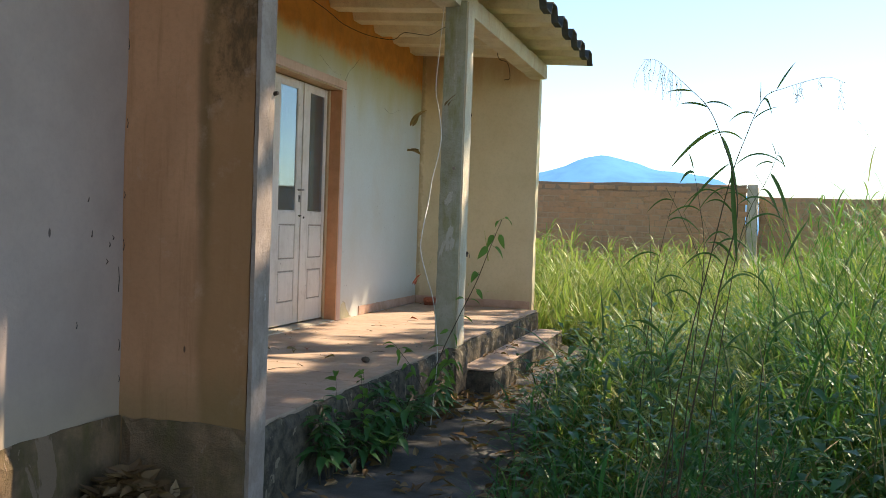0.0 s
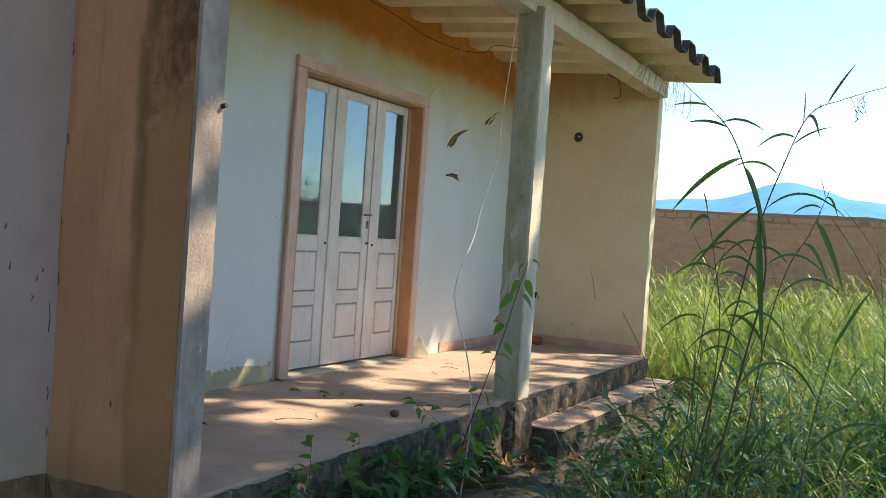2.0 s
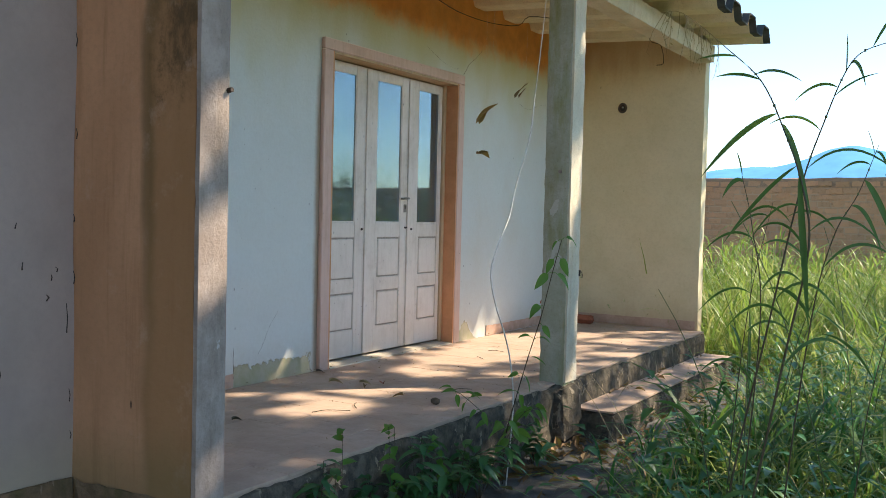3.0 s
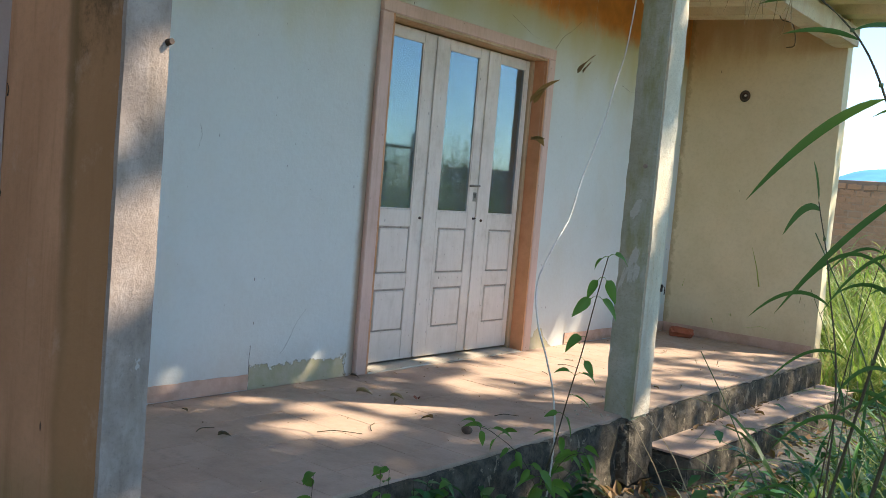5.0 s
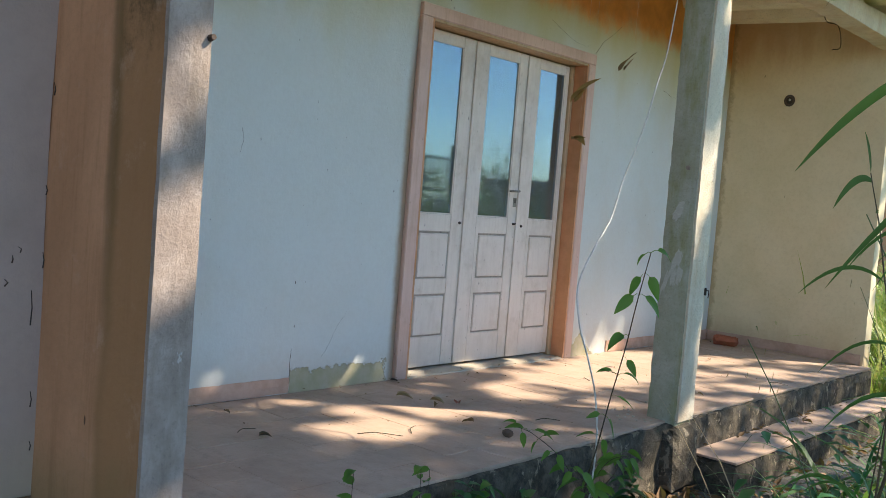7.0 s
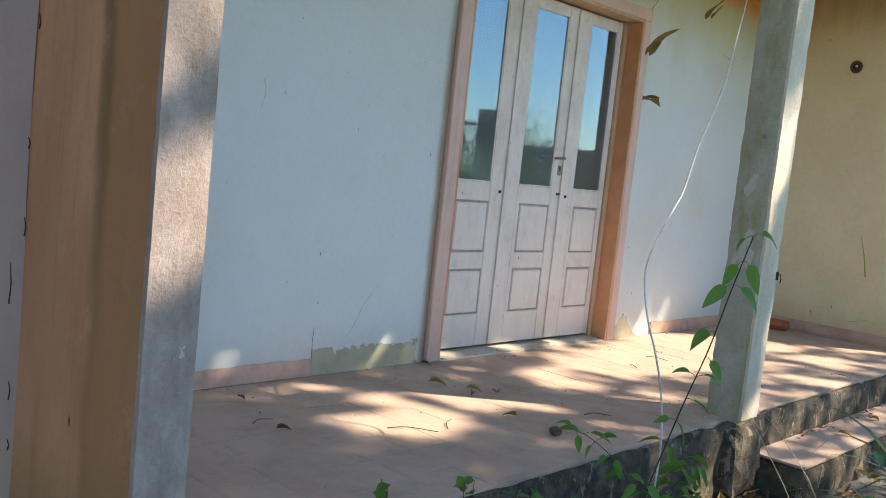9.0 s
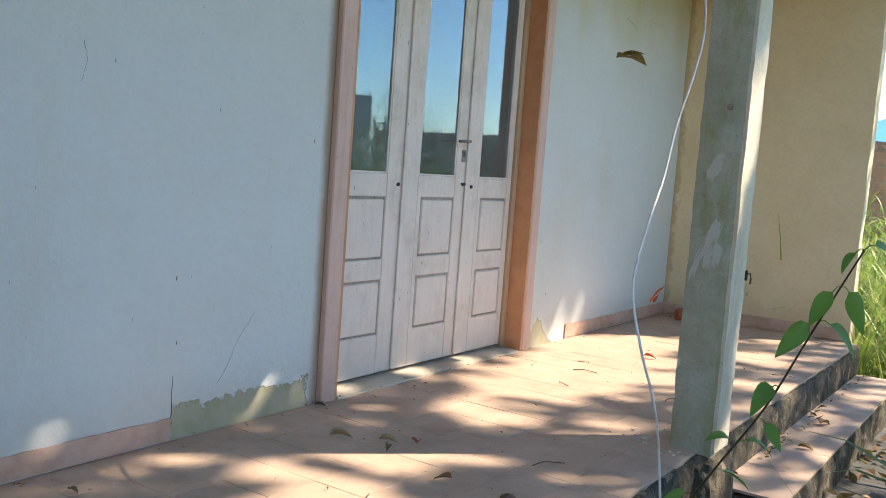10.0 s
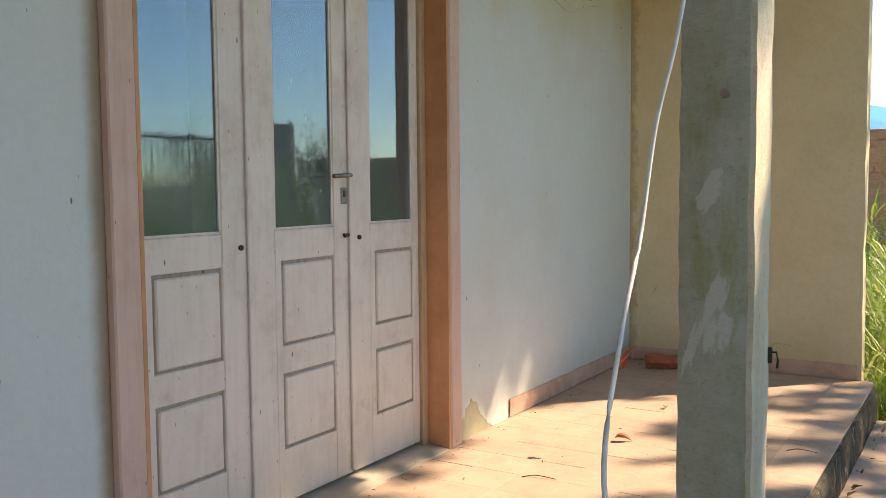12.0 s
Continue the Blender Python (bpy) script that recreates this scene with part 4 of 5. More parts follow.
for x, y, h, l in ((-0.05, 3.75, 1.60, 0.35), (0.35, 4.5, 1.75, 0.5), (-0.45, 4.3, 1.5, 0.4), (0.25, 5.2, 1.8, 0.55), (-0.25, 5.9, 1.75, 0.4), (0.7, 5.6, 1.7, 0.5),
                   (-0.6, 5.3, 1.35, 0.3), (0.1, 6.6, 1.7, 0.5), (-0.75, 6.4, 1.2, 0.3), (0.55, 7.2, 1.8, 0.5), (-0.1, 7.9, 1.6, 0.4), (-0.9, 7.6, 1.2, 0.35),
                   (0.9, 4.7, 1.7, 0.4), (1.1, 6.4, 1.8, 0.5), (0.45, 3.9, 1.55, 0.4), (-0.35, 4.0, 1.3, 0.3), (0.15, 4.1, 1.7, 0.5), (-0.15, 4.8, 1.6, 0.6), (0.5, 5.0, 1.85, 0.6), (-0.5, 4.9, 1.4, 0.4), (0.35, 6.0, 1.9, 0.6), (-0.4, 6.8, 1.5, 0.5), (0.8, 6.8, 1.9, 0.5), (-0.7, 8.3, 1.3, 0.4)):
    seed_stem(rng, x, y, h, l)


# ---- broad-leaved canes beside the path ----
def arched_blade(bm, base, tip, width, arch, lean=0.3, segs=10):
    """A long reed leaf from base to tip, bowed upwards by arch, widest past its middle, folded along its rib."""
    base, tip = Vector(base), Vector(tip)
    mid = base.lerp(tip, 0.45) + Vector((0, 0, arch))
    flat = (tip - base).cross(Vector((0, 0, 1)))
    flat = flat.normalized() if flat.length > 0.01 else Vector((1, 0, 0))
    rows = []
    for k in range(segs + 1):
        t = k / segs
        p = base * (1 - t) ** 2 + mid * 2 * t * (1 - t) + tip * t * t
        d = ((mid - base) * (1 - t) + (tip - mid) * t).normalized()
        across = (d.cross(flat) * math.cos(lean) + flat * math.sin(lean)).normalized()
        w = width * 0.24 * max(0.04, math.sin(math.pi * t ** 0.8) ** 0.7 if 0 < t < 1 else 0.04)
        rib = across.cross(d).normalized() * w * 0.3
        rows.append((bm.verts.new(p - across * w + rib), bm.verts.new(p), bm.verts.new(p + across * w + rib)))
    for a, b in zip(rows, rows[1:]):
        bm.faces.new((a[0], a[1], b[1], b[0]))
        bm.faces.new((a[1], a[2], b[2], b[1]))


def cane(knots, leaves, label, seed, plume=0, radius=0.0036):
    """leaves: how far up the stem, then the tip's offset from there, width, upward bow and tilt."""
    rng = random.Random(seed)
    pts = curve_points(knots, 6)
    ob = thing("cane_plant", label, "reed", group="broad-leaved canes", at=tuple(knots[0]))
    o = Vector(knots[0])
    part("stem", tube([p - o for p in pts], radius, 7, 0.3), M_STEM, ob)
    for k in range(2, 10):
        p = pts[int(k / 10 * (len(pts) - 1))] - o
        part("node", tube([p - Vector((0, 0, 0.0026)), p + Vector((0, 0, 0.0026))], radius * (1.25 - 0.05 * k), 7), M_STEMGREEN, ob, "swollen stem joint")
    for t, (dx, dy, dz), width, arch, lean in leaves:
        i = t * (len(pts) - 1)
        p = pts[int(i)].lerp(pts[min(len(pts) - 1, int(i) + 1)], i % 1) - o
        bm = bmesh.new()
        arched_blade(bm, p, p + Vector((dx, dy, dz)), width, arch, lean)
        part("blade", bm, M_CANE, ob, smooth=True)
    if plume:
        bm = bmesh.new()
        tip, d = pts[-1] - o, (pts[-1] - pts[-4]).normalized()
        axis = curve_points([tip, tip + d * 0.07, tip + d * 0.14 + Vector((0, 0, -0.01)), tip + d * 0.20 + Vector((0, 0, -0.05))], 5)
        tube(axis, 0.0012, 4, 0.5, bm)
        for k in range(plume):
            p = axis[rng.randrange(0, len(axis))]
            q = p + Vector((rng.gauss(0, 0.012), rng.gauss(0, 0.012), -rng.uniform(0.03, 0.11)))
            strand = [p, p.lerp(q, 0.5) + Vector((rng.gauss(0, 0.008), 0, 0.0026)), q]
            tube(strand, 0.0007, 4, 0.8, bm)
            for u in (0.35, 0.55, 0.75, 1.0):
                leaf(bm, p.lerp(q, u), (rng.gauss(0, 0.5), rng.gauss(0, 0.5), -1), (1, 0.3, 0), 0.016, 0.006, 0.1, 0.2, 3)
        part("seed_head", bm, M_DRYPALE, ob, "pale drooping seed head")


cane([(-0.320, 3.46, GROUND - 0.02), (-0.250, 3.44, 0.2), (-0.165, 3.42, 0.70), (-0.115, 3.40, 0.97), (-0.135, 3.40, 1.12), (-0.175, 3.39, 1.24), (-0.230, 3.38, 1.36), (-0.320, 3.37, 1.45)],
     [(0.86, (-0.10, -0.02, 0.01), 0.016, 0.02, 0.5), (0.765, (-0.165, -0.03, -0.15), 0.030, 0.045, 0.5), (0.74, (0.07, 0.02, -0.22), 0.026, 0.06, 0.2), (0.62, (-0.16, -0.02, -0.19), 0.020, 0.035, 0.4),
      (0.60, (0.035, -0.01, -0.36), 0.036, 0.01, 0.0), (0.88, (0.10, 0.02, -0.02), 0.018, 0.03, 0.6), (0.50, (-0.14, 0.03, -0.08), 0.012, 0.10, 0.5),
      (0.42, (-0.12, 0.0, 0.05), 0.016, 0.09, 0.5), (0.46, (0.16, 0.05, -0.04), 0.015, 0.10, 0.5), (0.32, (-0.16, 0.02, -0.02), 0.016, 0.12, 0.4), (0.28, (0.14, 0.05, 0.05), 0.018, 0.10, 0.4), (0.95, (-0.09, 0.0, 0.0), 0.014, 0.012, 0.4)],
     "tall cane with long drooping dark green leaves", 41, 22)
cane([(-0.370, 3.50, GROUND - 0.02), (-0.300, 3.48, 0.3), (-0.205, 3.45, 0.80), (-0.145, 3.43, 1.10), (-0.100, 3.42, 1.25), (-0.040, 3.42, 1.40), (0.040, 3.42, 1.44)],
     [(0.80, (0.0, 0.0, 0.085), 0.034, 0.01, 0.0), (0.76, (-0.09, -0.02, -0.03), 0.014, 0.04, 0.4), (0.82, (0.035, 0.0, -0.05), 0.016, 0.05, 0.2), (0.74, (0.09, 0.02, 0.05), 0.010, 0.02, 0.4), (0.92, (0.06, 0.0, 0.10), 0.014, 0.01, 0.3),
      (0.66, (-0.12, 0.02, 0.02), 0.014, 0.05, 0.4), (0.55, (0.20, 0.04, -0.02), 0.015, 0.11, 0.5), (0.45, (-0.15, 0.03, -0.03), 0.014, 0.11, 0.5), (0.35, (0.15, 0.0, -0.02), 0.016, 0.12, 0.5)],
     "slim cane bending outwards with arching leaves", 42, 8, 0.0030)
cane([(-0.220, 3.52, GROUND - 0.02), (-0.170, 3.50, 0.3), (-0.115, 3.47, 0.80), (-0.070, 3.45, 1.0), (-0.020, 3.44, 1.10), (0.020, 3.43, 1.21)],
     [(0.92, (-0.07, 0.0, -0.02), 0.012, 0.03, 0.4), (0.86, (0.075, 0.0, -0.17), 0.028, 0.04, 0.1), (0.74, (0.07, 0.0, -0.11), 0.018, 0.06, 0.2), (0.97, (0.03, 0.0, -0.05), 0.012, 0.03, 0.3), (0.96, (-0.02, 0.02, 0.06), 0.010, 0.01, 0.3),
      (0.62, (-0.11, 0.0, 0.03), 0.013, 0.06, 0.5), (0.5, (0.16, 0.02, 0.02), 0.016, 0.10, 0.4), (0.4, (-0.10, -0.03, 0.07), 0.02, 0.06, 0.3)],
     "cane among grass with arching narrow leaves", 44, 0, 0.0024)
cane([(-0.310, 3.47, GROUND - 0.02), (-0.260, 3.46, 0.3), (-0.225, 3.44, 0.80), (-0.250, 3.43, 1.02), (-0.275, 3.42, 1.14)],
     [(0.97, (-0.05, 0.0, -0.04), 0.022, 0.04, 0.0), (1.0, (-0.02, 0.02, 0.06), 0.016, 0.01, 0.1), (0.7, (-0.12, 0.0, -0.03), 0.014, 0.06, 0.4), (0.55, (0.10, 0.0, 0.02), 0.014, 0.08, 0.4), (0.4, (-0.14, 0.02, 0.02), 0.016, 0.10, 0.4)],
     "shorter cane with one broad upright leaf", 43, 0, 0.0024)
cane([(-0.300, 3.46, GROUND - 0.02), (-0.310, 3.45, 0.1), (-0.330, 3.44, 0.35), (-0.360, 3.43, 0.52)],
     [(0.97, (-0.12, 0.0, 0.06), 0.026, 0.05, 0.3), (0.9, (0.09, 0.0, 0.12), 0.024, 0.02, 0.3), (0.75, (-0.15, 0.0, 0.02), 0.026, 0.08, 0.3), (0.6, (0.14, 0.0, 0.04), 0.026, 0.08, 0.3), (0.45, (-0.13, 0.02, 0.10), 0.022, 0.06, 0.3), (0.3, (0.12, -0.03, 0.10), 0.022, 0.06, 0.3)],
     "low young cane with broad fresh leaves", 46, 0, 0.0024)
cane([(0.000, 3.50, GROUND - 0.02), (-0.010, 3.48, 0.2), (0.010, 3.46, 0.55), (0.060, 3.46, 0.84)],
     [(0.97, (0.08, 0.0, 0.16), 0.018, 0.02, 0.3), (0.8, (-0.12, 0.0, 0.10), 0.016, 0.06, 0.4), (0.65, (0.17, 0.0, 0.10), 0.018, 0.07, 0.4), (0.5, (-0.15, 0.02, 0.08), 0.016, 0.09, 0.4), (0.35, (0.16, 0.02, 0.06), 0.018, 0.10, 0.4), (0.25, (-0.13, 0.0, 0.10), 0.018, 0.08, 0.4)],
     "young cane with upright leaves beside the path", 45, 0, 0.0024)
cane([(-0.52, 4.35, GROUND - 0.02), (-0.50, 4.32, 0.2), (-0.45, 4.30, 0.75), (-0.38, 4.28, 1.1)],
     [(0.95, (-0.12, 0.0, -0.06), 0.016, 0.06, 0.4), (0.85, (0.15, 0.0, -0.05), 0.018, 0.08, 0.4), (0.7, (-0.18, 0.0, -0.08), 0.018, 0.09, 0.4), (0.6, (0.16, 0.02, 0.0), 0.018, 0.10, 0.4), (0.45, (-0.16, 0.02, 0.0), 0.018, 0.10, 0.4), (0.3, (0.16, 0.0, 0.02), 0.018, 0.10, 0.4)],
     "cane among grass with arching narrow leaves", 47, 0, 0.0026)


# ---- vine at the porch edge ----
def ovate_leaf(bm, base, way, face, size, curl=0.5, segs=8):
    """A pointed oval leaf, widest near its stalk, folded along the midrib and drooping to its tip."""
    base, d, face = Vector(base), Vector(way).normalized(), Vector(face)
    side = d.cross(face).normalized()
    rows, p = [], base.copy()
    for k in range(segs + 1):
        t = k / segs
        w = size * 0.21 * (math.sin(math.pi * t ** 0.62) ** 0.85 if 0 < t < 1 else 0.02)
        nrm = side.cross(d).normalized()
        rows.append((bm.verts.new(p - side * w + nrm * w * 0.35), bm.verts.new(p), bm.verts.new(p + side * w + nrm * w * 0.35)))
        d = (d + Vector((0, 0, -1)) * curl / segs).normalized()
        p = p + d * size / segs
    for a, b in zip(rows, rows[1:]):
        bm.faces.new((a[0], a[1], b[1], b[0]))
        bm.faces.new((a[1], a[2], b[2], b[1]))


def make_vine():
    knots = [(-1.93, 5.40, GROUND), (-1.89, 5.34, -0.12), (-1.78, 5.23, 0.12), (-1.62, 5.03, 0.37), (-1.48, 4.86, 0.58), (-1.38, 4.74, 0.77), (-1.29, 4.64, 0.94)]
    pts = curve_points(knots, 8)
    o = Vector(knots[0])
    ob = thing("climbing_weed", "thin leafy climbing weed leaning from porch edge", "weed", at=tuple(o))
    part("stem", tube([p - o for p in pts], 0.0035, 6, 0.5), M_STEM, ob)
    rng = random.Random(77)
    across = Vector((0.78, 0.62, 0.0))

    def leaf_pair(p, size, low=0):
        for sign in (-1, 1):
            if rng.random() < 0.12:
                continue
            way = across * sign + Vector((rng.gauss(0, 0.25), rng.gauss(0, 0.25), rng.uniform(-1.3, 0.3) + low))
            stalk = p + way.normalized() * 0.022 + Vector((0, 0, 0.006))
            bm = tube([p, p.lerp(stalk, 0.5) + Vector((0, 0, 0.004)), stalk], 0.0012, 4)
            ovate_leaf(bm, stalk, way, (rng.uniform(-0.9, 0.9), rng.uniform(-1.0, 0.2), rng.uniform(0.1, 1.0)), size * rng.uniform(0.65, 1.2), rng.uniform(0.5, 1.5))
            part("leaf", bm, M_VINE, ob, smooth=True)

    for k in range(10):
        t = 0.36 + 0.64 * k / 9
        i = t * (len(pts) - 1)
        leaf_pair(pts[int(i)].lerp(pts[min(len(pts) - 1, int(i) + 1)], i % 1) - o, 0.084 if t < 0.95 else 0.06)
    shoots = ([(-1.90, 5.36, -0.2), (-1.98, 5.30, -0.02), (-2.00, 5.10, 0.12), (-1.98, 4.95, 0.18)], [(-1.90, 5.36, -0.2), (-1.84, 5.50, -0.05), (-1.88, 5.62, 0.08)],
              [(-1.88, 5.33, -0.15), (-1.75, 5.15, -0.05), (-1.72, 4.98, 0.08)], [(-1.88, 5.33, -0.12), (-1.80, 5.36, 0.02), (-1.74, 5.42, 0.05)])
    for knots2 in shoots:
        q = curve_points(knots2, 6)
        part("shoot", tube([p - o for p in q], 0.0022, 5, 0.5), M_STEM, ob)
        for k in range(5):
            leaf_pair(q[int((0.3 + 0.17 * k) * (len(q) - 1))] - o, 0.085, 0.2)


make_vine()


# ---- sprigs that stand above the slab's edge ----
def sprig(x, y, height, seed):
    rng = random.Random(seed)
    ob = thing("leafy_sprig", "fresh green sprig rising past porch edge", "weed", group="sprigs at the slab", at=(x, y, GROUND - 0.02))
    top = Vector((rng.gauss(0, 0.02), rng.gauss(0, 0.02), height))
    pts = curve_points([(0, 0, 0), top * 0.5 + Vector((0.02, -0.02, 0)), top], 6)
    part("stem", tube(pts, 0.002, 5, 0.5), M_STEM, ob)
    for k in range(8):
        p, a = pts[len(pts) - 1 - k], rng.uniform(0, math.tau)
        bm = bmesh.new()
        ovate_leaf(bm, p, (math.cos(a), math.sin(a), rng.uniform(-0.3, 0.5)), (0.3, -0.7, 1), rng.uniform(0.05, 0.085), 0.8)
        part("leaf", bm, M_VINE, ob, smooth=True)


for k, (x, y, h) in enumerate(((-1.96, 4.05, 0.56), (-1.94, 4.38, 0.52), (-1.97, 4.44, 0.50), (-1.93, 4.72, 0.40))):
    sprig(x, y, h, 400 + k)


# ---- leafy weeds at the foot of the slab ----
def weed(x, y, height, count, spread, seed):
    rng = random.Random(seed)
    ob = thing("leafy_weed", "low dark green leafy weed against porch slab", "weed", group="weeds along the slab", at=(x, y, GROUND - 0.02))
    bm = bmesh.new()
    for k in range(count):
        a = rng.uniform(0, math.tau)
        top = Vector((math.cos(a) * spread * rng.random(), math.sin(a) * spread * rng.random(), height * rng.uniform(0.45, 1.0)))
        q = [Vector((0, 0, 0)), top * 0.5 + Vector((0, 0, 0.05)), top]
        part("stem", tube(q, 0.002, 4, 0.6), M_STEM, ob)
        for j in range(7):
            p = q[1].lerp(q[2], j / 6)
            b = rng.uniform(0, math.tau)
            size = rng.uniform(0.07, 0.15)
            leaf(bm, p, (math.cos(b), math.sin(b), rng.uniform(-0.3, 0.6)), (0, 0, 1), size, size * 0.32, 0.8, 0.3, 5, 0.6)
    part("foliage", bm, M_WEED, ob, smooth=True)


for k, (x, y, h, c, s) in enumerate(((-1.93, 4.25, 0.30, 8, 0.20), (-1.90, 4.55, 0.42, 12, 0.24), (-1.88, 4.85, 0.38, 10, 0.22), (-1.92, 5.12, 0.34, 9, 0.2), (-1.95, 3.98, 0.40, 7, 0.14),
                                     (-1.80, 4.40, 0.25, 7, 0.2), (-1.94, 5.75, 0.25, 5, 0.14), (-1.98, 3.95, 0.50, 4, 0.08))):
    weed(x, y, h, c, s, 200 + k)


# ---- dry leaves and litter ----
def litter_leaf(bm, rng, x, y, z, size):
    a = rng.uniform(0, math.tau)
    leaf(bm, (x, y, z + rng.uniform(0.002, 0.03)), (math.cos(a), math.sin(a), rng.uniform(-0.1, 0.35)), (rng.gauss(0, 0.5), rng.gauss(0, 0.5), 1), size, size * rng.uniform(0.3, 0.5), rng.uniform(-0.8, 0.6), rng.uniform(0.3, 0.9), 4, 0.6)


def make_litter():
    rng = random.Random(5)
    bm = bmesh.new()
    piles = ((-1.90, 6.15, 0.16, 60), (-1.95, 5.6, 0.15, 36), (-1.75, 6.35, 0.18, 40), (-2.35, 3.05, 0.20, 70), (-2.10, 3.05, 0.18, 30), (-1.55, 7.2, 0.18, 40), (-1.55, 8.4, 0.25, 36),
             (-1.9, 4.3, 0.25, 36), (-1.45, 5.3, 0.35, 40), (-1.3, 4.3, 0.3, 40), (-1.45, 6.6, 0.3, 36), (-1.5, 9.6, 0.3, 30))
    for x, y, s, c in piles:
        for _ in range(c):
            px, py = x + rng.gauss(0, s), y + rng.gauss(0, s)
            if px < EDGE_X + 0.03 and py > WING_Y0 - 0.05:
                px = EDGE_X + 0.05 + rng.random() * 0.15
            if 6.55 < py < 9.65 and px < -1.76:
                px = -1.74 + rng.random() * 0.12
            litter_leaf(bm, rng, max(px, FACADE_X + 0.05), py, GROUND, rng.uniform(0.05, 0.11))
    for _ in range(420):
        a, r = rng.uniform(0, math.tau), abs(rng.gauss(0, 0.16))
        x, y = -2.46 + math.cos(a) * r * 1.3, 3.12 + math.sin(a) * r * 0.8
        if x > FACADE_X + 0.05 and y < WING_Y0 - 0.05:
            litter_leaf(bm, rng, x, y, GROUND + max(0, 0.20 - r * 0.7) * rng.random() ** 0.4, rng.uniform(0.06, 0.13))
    for _ in range(420):
        x, y = rng.uniform(-1.9, 1.5), rng.uniform(2.2, 9.0)
        if not (6.5 < y < 9.7 and x < -1.75):
            litter_leaf(bm, rng, x, y, GROUND if x < -1.2 else GROUND - 0.02, rng.uniform(0.04, 0.10))
    tagged(new("leaf_litter", mesh_of("leaf_litter", bm, M_DRY)), "brown dry leaves strewn over path and soil", "leaf litter", kind="stuff")
    bm = bmesh.new()
    for _ in range(150):
        y = rng.uniform(3.6, 9.6)
        x = rng.choice((rng.uniform(-3.45, -2.2), rng.uniform(-3.47, -3.38)))
        litter_leaf(bm, rng, x, y, 0.0, rng.uniform(0.008, 0.022))
    for _ in range(40):
        litter_leaf(bm, rng, rng.uniform(-2.04, -1.98), rng.uniform(6.7, 9.5), -0.19, rng.uniform(0.02, 0.06))
    tagged(new("leaf_crumbs", mesh_of("leaf_crumbs", bm, M_DRY)), "crumbs of dry leaf on the tiles", "leaf litter", kind="stuff")


make_litter()


def fallen_leaf(x, y, z, size, yaw, material, label, curl=0.8):
    bm = bmesh.new()
    leaf(bm, (-size / 2, 0, 0.012), (1, 0, 0.25), (0, 0.3, 1), size, size * 0.5, curl, 0.8, 6, 0.6, 0.6)
    lo = min(v.co.z for v in bm.verts)
    for v in bm.verts:
        v.co.z -= lo
    thing("dry_leaf", label, "leaf", bm, material, group="fallen dry leaves", at=pose(x, y, z + 0.001, 0, 0, yaw), smooth=True)


def stick(x, y, z, length, yaw, r=0.0025):
    bm = tube(curve_points([(0, 0, r), (length * 0.4, 0.01, r + 0.006), (length, -0.006, r)], 4), r, 5, 0.6)
    thing("twig", "small dark dry twig lying on the tiles", "twig", bm, M_STEM, group="twigs", at=pose(x, y, z, 0, 0, yaw))


for row in ((-2.95, 5.55, 0.12, 40, M_DRYPALE), (-2.87, 5.62, 0.11, 120, M_CLAY), (-3.10, 5.46, 0.15, 62, M_DRYPALE), (-2.59, 5.37, 0.10, 200, M_DRY), (-2.88, 7.90, 0.12, 30, M_CLAY),
            (-2.91, 5.49, 0.08, 300, M_DRY), (-2.90, 8.55, 0.07, 100, M_DRY), (-2.30, 7.2, 0.06, 10, M_DRY), (-3.44, 5.72, 0.08, 60, M_BARK), (-2.87, 4.40, 0.10, 80, M_STEM), (-3.30, 4.50, 0.06, 15, M_STEM)):
    fallen_leaf(row[0], row[1], 0.0, row[2] * 0.66, row[3], row[4], "curled brown dry leaf on the porch tiles")
fallen_leaf(-1.93, 8.0, -0.20, 0.10, 70, M_DRY, "curled brown dry leaf on the tiled step")
fallen_leaf(-1.90, 7.45, -0.20, 0.08, 20, M_DRY, "curled brown dry leaf on the tiled step")
for row in ((-3.05, 7.25, 0.13, 20), (-2.45, 7.0, 0.12, 80), (-2.9, 6.9, 0.09, 150), (-2.72, 4.78, 0.20, 50), (-3.0, 4.35, 0.10, 100), (-2.45, 5.73, 0.13, 60), (-2.25, 8.1, 0.12, 15), (-2.6, 5.0, 0.14, 130)):
    stick(row[0], row[1], 0.0, row[2], row[3])


def make_nut():
    bm = bmesh.new()
    bmesh.ops.create_icosphere(bm, subdivisions=2, radius=0.024)
    for v in bm.verts:
        v.co *= 1 + 0.12 * noise.noise(v.co * 60)
        v.co.z *= 0.8
        v.co.x *= 1.2
    thing("seed_pod", "small round brown dry seed pod on tiles", "seed pod", bm, M_BARK, at=(-2.325, 5.345, 0.019), smooth=True)


make_nut()


def make_brick_lump():
    bm = rough_box(-0.11, -0.05, 0, 0.11, 0.05, 0.085, 0.03, 0.012, 0.014, 51.0)
    thing("broken_brick", "broken red clay brick in the porch corner", "brick", bm, M_CLAY, at=pose(-3.22, 9.50, 0.0, 0, 0, 25))


make_brick_lump()


